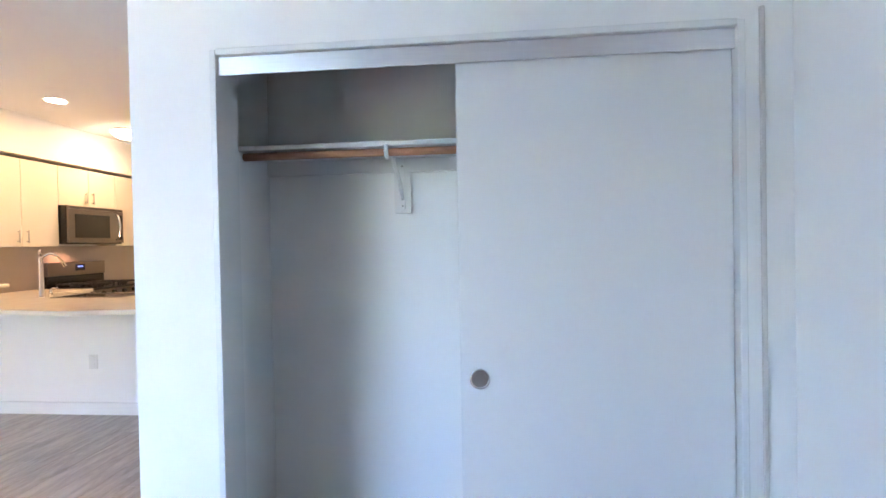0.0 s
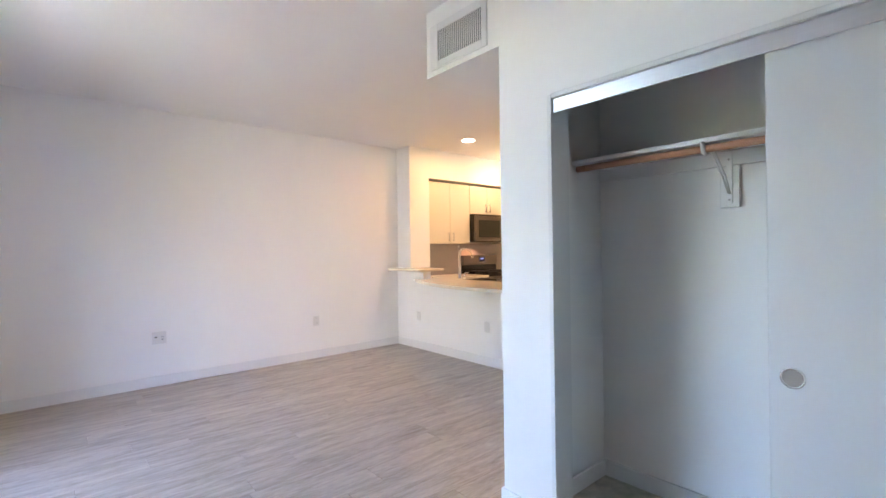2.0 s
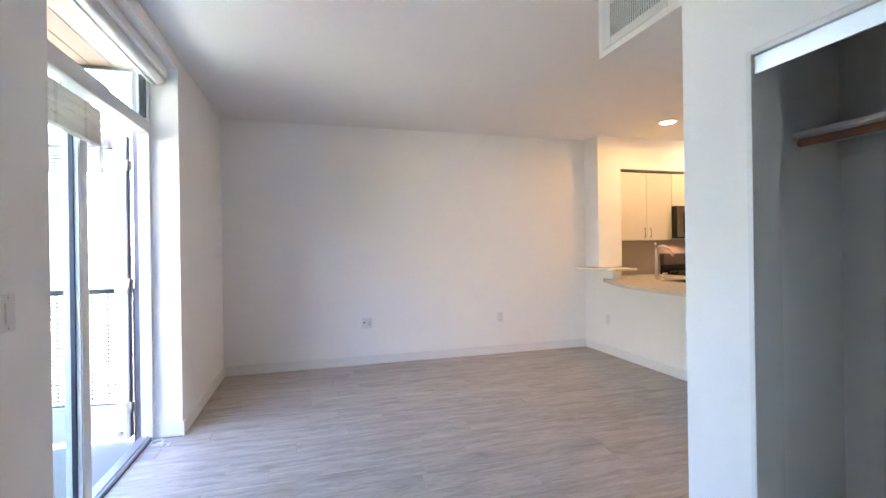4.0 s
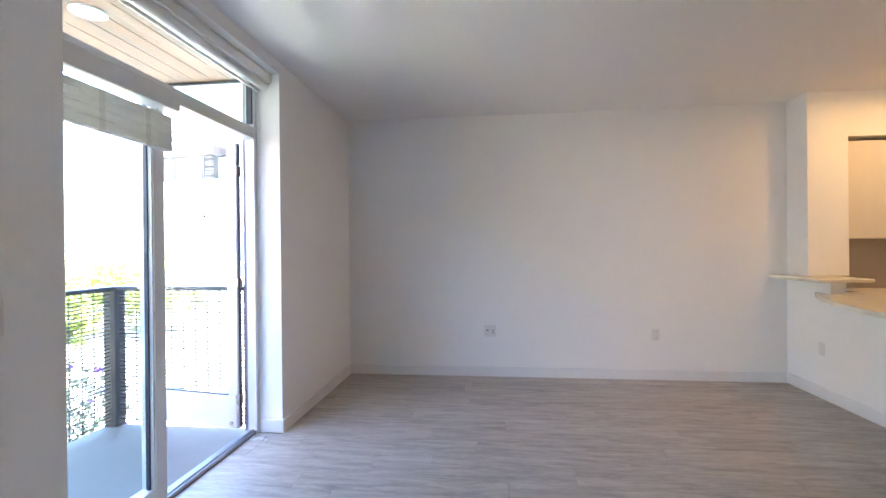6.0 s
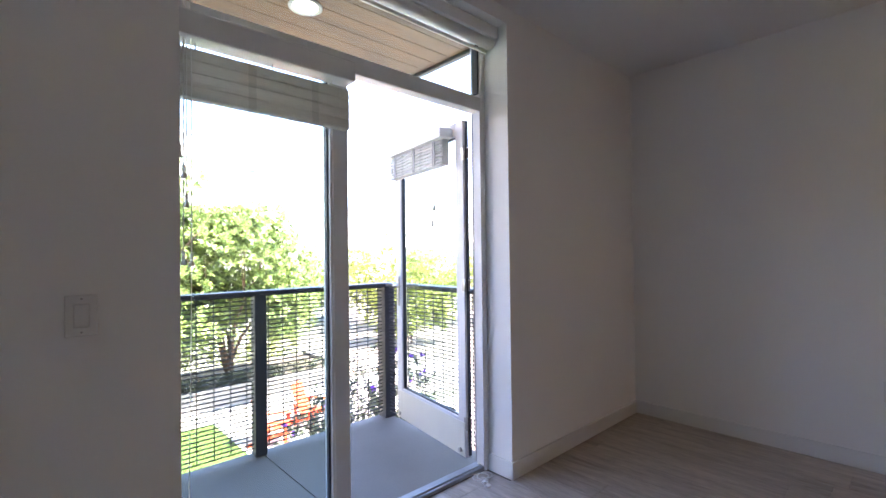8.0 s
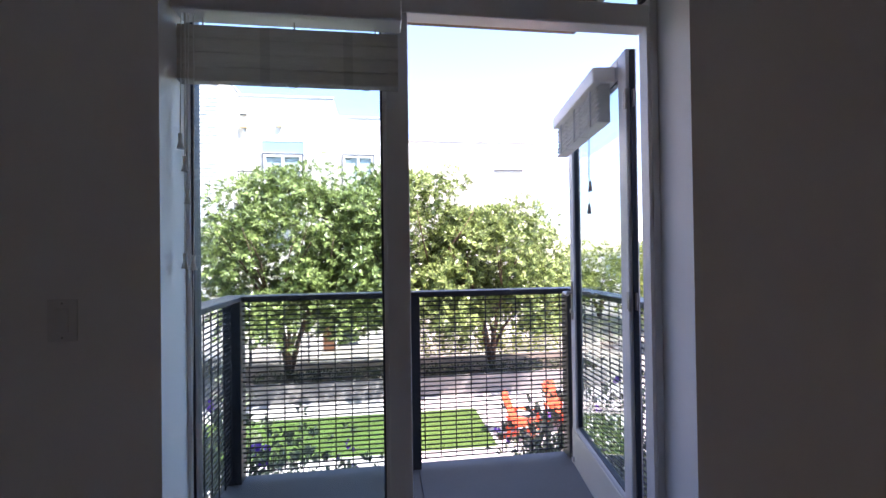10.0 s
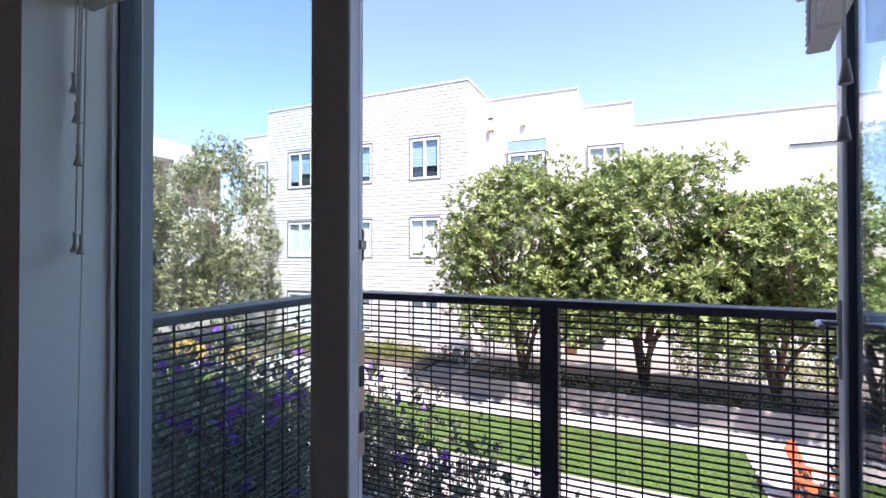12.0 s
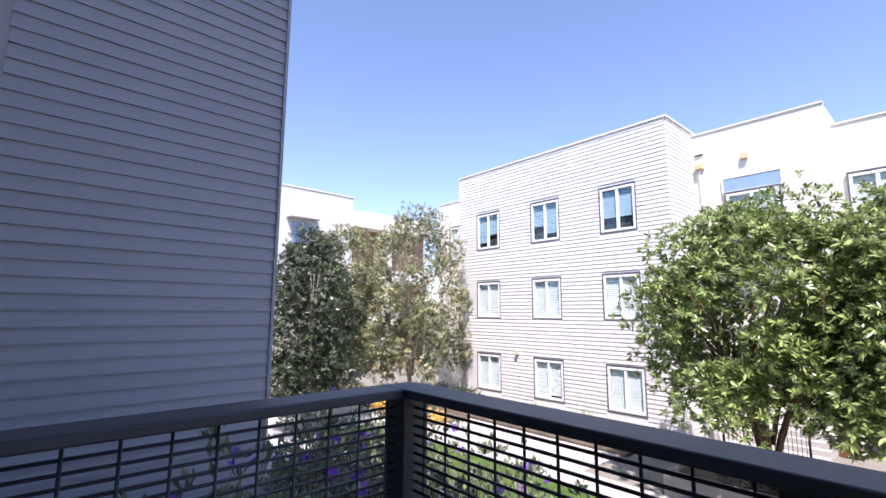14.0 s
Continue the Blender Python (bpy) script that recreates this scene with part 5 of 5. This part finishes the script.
part("balcony_rail", boxes((1.2, 3.25, -20.10, -20.06, 5.0, 5.05), *[(1.2 + 0.11 * k, 1.215 + 0.11 * k, -20.09, -20.07, 3.85, 5.0) for k in range(19)]), RAIL, Bd)

C = thing("corner_building", (20, -22, GZ), "pale stucco wing with a small window beyond the white building", "building", "apartment buildings")
part("wall", boxes((15.6, 19.3, -26, -20.0, GZ, 8.15)), STUCCO, C)
far_window(C, 17.3, 18.15, 4.45, 6.55, -19.90, seed=51, halves=1)
part("parapet_cap", boxes((15.62, 19.35, -20.2, -19.96, 8.15, 8.21)), ROOFCAP, C)
D = thing("far_wing", (26, -13, GZ), "pale far wing with lap boards and recessed brown balconies", "building", "apartment buildings")
part("wall", boxes((24, 30, -16.4, -4, GZ, 8.95)), SIDING, D)
bm = bmesh.new()
z = GZ + 0.1
while z < 8.9:
    v = [bm.verts.new(p) for p in ((24, -4, z), (24, -16.4, z), (23.982, -16.4, z), (23.982, -4, z), (24, -4, z + 0.18), (24, -16.4, z + 0.18), (23.997, -16.4, z + 0.18), (23.997, -4, z + 0.18))]
    for f in ((3, 2, 1, 0), (4, 5, 6, 7), (0, 1, 5, 4), (1, 2, 6, 5), (2, 3, 7, 6), (3, 0, 4, 7)):
        bm.faces.new([v[i] for i in f])
    z += 0.18
part("cladding", bm, SIDING, D)["kind"] = "stuff"
part("parapet_cap", boxes((23.94, 24.3, -16.46, -4, 8.95, 9.03)), ROOFCAP, D)
part("wall", boxes((29.5, 33, -27, -16.4, GZ, 9.1)), STUCCO2, D, "brown stucco behind the balconies")
part("roof_band", boxes((28.2, 29.5, -27, -16.4, 8.0, 9.2)), STUCCO, D)
part("balcony_slab", boxes((28.2, 29.5, -27, -16.4, 3.7, 4.7)), STUCCO, D)
part("balcony_slab", boxes((28.2, 29.5, -27, -16.4, 0.3, 1.3)), STUCCO, D)
part("wall", boxes((28.2, 29.5, -17.5, -16.4, GZ, 8.0), (28.2, 29.5, -22.6, -22.0, GZ, 8.0)), STUCCO, D)
part("roof_plant", boxes((30, 32, -23.5, -21, 9.1, 9.75)), STUCCO, D)
far_w = boxes((23.9, 23.96, -13.4, -12.2, 5.2, 6.8))
part("window", far_w, BLUEGLASS, D)
part("canopy", boxes((23.3, 24.0, -13.8, -11.8, 7.0, 7.15)), ROOFCAP, D)


# ---- distance to the west ----
for k, (x, y, w, d, h) in enumerate(((-60, -62, 14, 10, 4.2), (-80, -60, 18, 12, 6.5), (-48, -70, 12, 10, 3.2), (-95, -85, 22, 14, 7), (-62, -40, 12, 10, 2.6), (-110, -60, 26, 18, 8.5), (-72, -95, 20, 12, 6))):
    t = thing("distant_house", (x, y, GZ), "hazy pale house far beyond the trees", "building", "distant houses")
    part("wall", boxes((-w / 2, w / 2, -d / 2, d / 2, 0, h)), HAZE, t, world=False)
    part("roof", boxes((-w / 2 - 0.4, w / 2 + 0.4, -d / 2 - 0.4, d / 2 + 0.4, h, h + 0.35)), ROOFCAP, t, world=False)
    for q in range(4):
        part("window", boxes((-w / 2 + 1.2 + q * w / 4, -w / 2 + 2.8 + q * w / 4, d / 2, d / 2 + 0.08, h * 0.55, h * 0.8)), BLUEGLASS, t, world=False)

# ---- metal gate and steps at the entrance of the cream building ----
gate = thing("courtyard_gate", (2.0, -18.7, GZ), "dark metal railing with upright bars beside the entrance steps", "railing")
part("top_rail", boxes((0.9, 3.2, -18.72, -18.68, GZ + 1.12, GZ + 1.16), bevel=0.004, seg=1), RAIL, gate)
part("bottom_rail", boxes((0.9, 3.2, -18.715, -18.685, GZ + 0.12, GZ + 0.15), bevel=0.004, seg=1), RAIL, gate)
for x in (0.9, 2.05, 3.2):
    part("post", boxes((x - 0.03, x + 0.03, -18.73, -18.67, GZ, GZ + 1.2), bevel=0.004, seg=1), RAIL, gate)
for k in range(20):
    x = 0.98 + 0.115 * k
    if abs(x - 2.05) > 0.04:
        part("bar", boxes((x - 0.008, x + 0.008, -18.708, -18.692, GZ + 0.15, GZ + 1.12)), RAIL, gate)
for k in range(4):
    single("entrance_step", boxes((0.6, 3.4, -20.8, -19.4 - 0.3 * k, GZ + 0.004 + 0.17 * k, GZ + 0.004 + 0.17 * (k + 1)), bevel=0.01, seg=1), PAVING, "pale concrete step at the cream building", "step", "entrance steps")
single("stair_cheek_wall", boxes((3.45, 3.7, -20.8, -18.4, GZ, GZ + 0.95), bevel=0.01, seg=1), STUCCO, "low pale stucco wall beside the entrance steps", "wall")

# ---- courtyard chairs ----
def adirondack(m, label):
    t = thing("lounge_chair", (0, 0, 0), label, "chair", "courtyard chairs")

    def cp(name, bm):
        part(name, bm, ORANGE, t, world=False)
    for k in range(5):
        bm = boxes((-0.25 + 0.10 * k, -0.16 + 0.10 * k, -0.012, 0.012, 0, 0.78 + 0.06 * math.sin(math.pi * (k + 0.5) / 5)), bevel=0.004, seg=1)
        bmesh.ops.transform(bm, matrix=pose(0, -0.22, 0.28, 22, 0, 0), verts=bm.verts[:])
        cp("back_slat", bm)
    for k in range(5):
        bm = boxes((-0.26, 0.26, -0.045, 0.045, -0.01, 0.01), bevel=0.003, seg=1)
        bmesh.ops.transform(bm, matrix=pose(0, -0.18 + 0.105 * k, 0.30 + 0.022 * k, 12, 0, 0), verts=bm.verts[:])
        cp("seat_slat", bm)
    for s in (-1, 1):
        cp("arm", boxes((s * 0.27, s * 0.40, -0.38, 0.34, 0.545, 0.567), bevel=0.006, seg=1))
        cp("front_leg", boxes((s * 0.29, s * 0.33, 0.20, 0.30, 0, 0.545), bevel=0.004, seg=1))
        bm = boxes((s * 0.27, s * 0.295, -0.62, 0.28, -0.05, 0.05), bevel=0.004, seg=1)
        bmesh.ops.transform(bm, matrix=pose(0, 0, 0.21, 17, 0, 0), verts=bm.verts[:])
        cp("side_rail", bm)
        cp("back_leg", boxes((s * 0.29, s * 0.33, -0.36, -0.28, 0.0, 0.545), bevel=0.004, seg=1))
    t.matrix_basis = m
    return t


ch = adirondack(pose(-5.5, -9.8, GZ + 0.02, 0, 0, 60), "orange-red slatted lounge chair on the pale path")
copy_thing(ch, pose(-6.7, -10.3, GZ + 0.02, 0, 0, 30))


# ---- grass ----
r = np.random.default_rng(7)
n = 26000
gx, gy = r.uniform(-4.68, 13.8, n), r.uniform(-11.88, -9.32, n)
a = r.uniform(0, 2 * np.pi, n)
hgt = r.uniform(0.03, 0.07, n)
wd = 0.007
v = np.stack([np.stack([gx - wd * np.cos(a), gy - wd * np.sin(a), np.full(n, GZ + 0.045)], 1), np.stack([gx + wd * np.cos(a), gy + wd * np.sin(a), np.full(n, GZ + 0.045)], 1),
    np.stack([gx + r.normal(0, 0.015, n), gy + r.normal(0, 0.015, n), GZ + 0.045 + hgt], 1)], 1).reshape(-1, 3)
me = bpy.data.meshes.new("grass")
me.vertices.add(len(v)), me.vertices.foreach_set("co", v.ravel())
me.loops.add(3 * n), me.loops.foreach_set("vertex_index", np.arange(3 * n))
me.polygons.add(n), me.polygons.foreach_set("loop_start", np.arange(n) * 3)
me.update(calc_edges=True)
me.materials.append(GRASS)
tagged(new("grass", me), "short green grass blades on the lawn", "grass", "", "stuff")


# ---- pieces of floor and siding ----
rn = random.Random(5)
shared = {}
row = 0
x = XW
while x < XE - 0.001:
    w = min(0.178, XE - x)
    y = YS - 0.30 - rn.uniform(0, 1.1)
    ymax = YN if x < WE else YC + 0.10
    ymin = YS if (x < XO0 or x + w > XO1) else FY1 - 0.010
    while y < ymax:
        a, b = max(y, ymin), min(y + 1.22, ymax)
        y += 1.22
        if b - a < 0.03:
            continue
        key = (round(w, 3), round(b - a, 3))
        if key not in shared:
            bm = boxes((0.0007, w - 0.0007, 0.0007, b - a - 0.0007, -0.006, 0.0), bevel=0.0012, seg=1)
            shared[key] = mesh_of("plank", bm, PLANK)
        ob = new("plank", shared[key])
        ob.parent, ob.location = floor, (x, a, 0)
    x += 0.178
z, step = -0.6, 0.1005
bm = bmesh.new()
yy0, yy1, t = -2.54, YOUT - 0.03, 0.018
v = [bm.verts.new(p) for p in ((0, yy0, 0), (0, yy1, 0), (-t, yy1, 0), (-t, yy0, 0), (0, yy0, step), (0, yy1, step), (-0.003, yy1, step), (-0.003, yy0, step))]
for f in ((3, 2, 1, 0), (4, 5, 6, 7), (0, 1, 5, 4), (1, 2, 6, 5), (2, 3, 7, 6), (3, 0, 4, 7)):
    bm.faces.new([v[i] for i in f])
me = mesh_of("lap_board", bm, SIDING_OWN)
while z < 8.6:
    ob = new("lap_board", me)
    ob.parent, ob.location = side, (1.195, 0, z)
    z += step
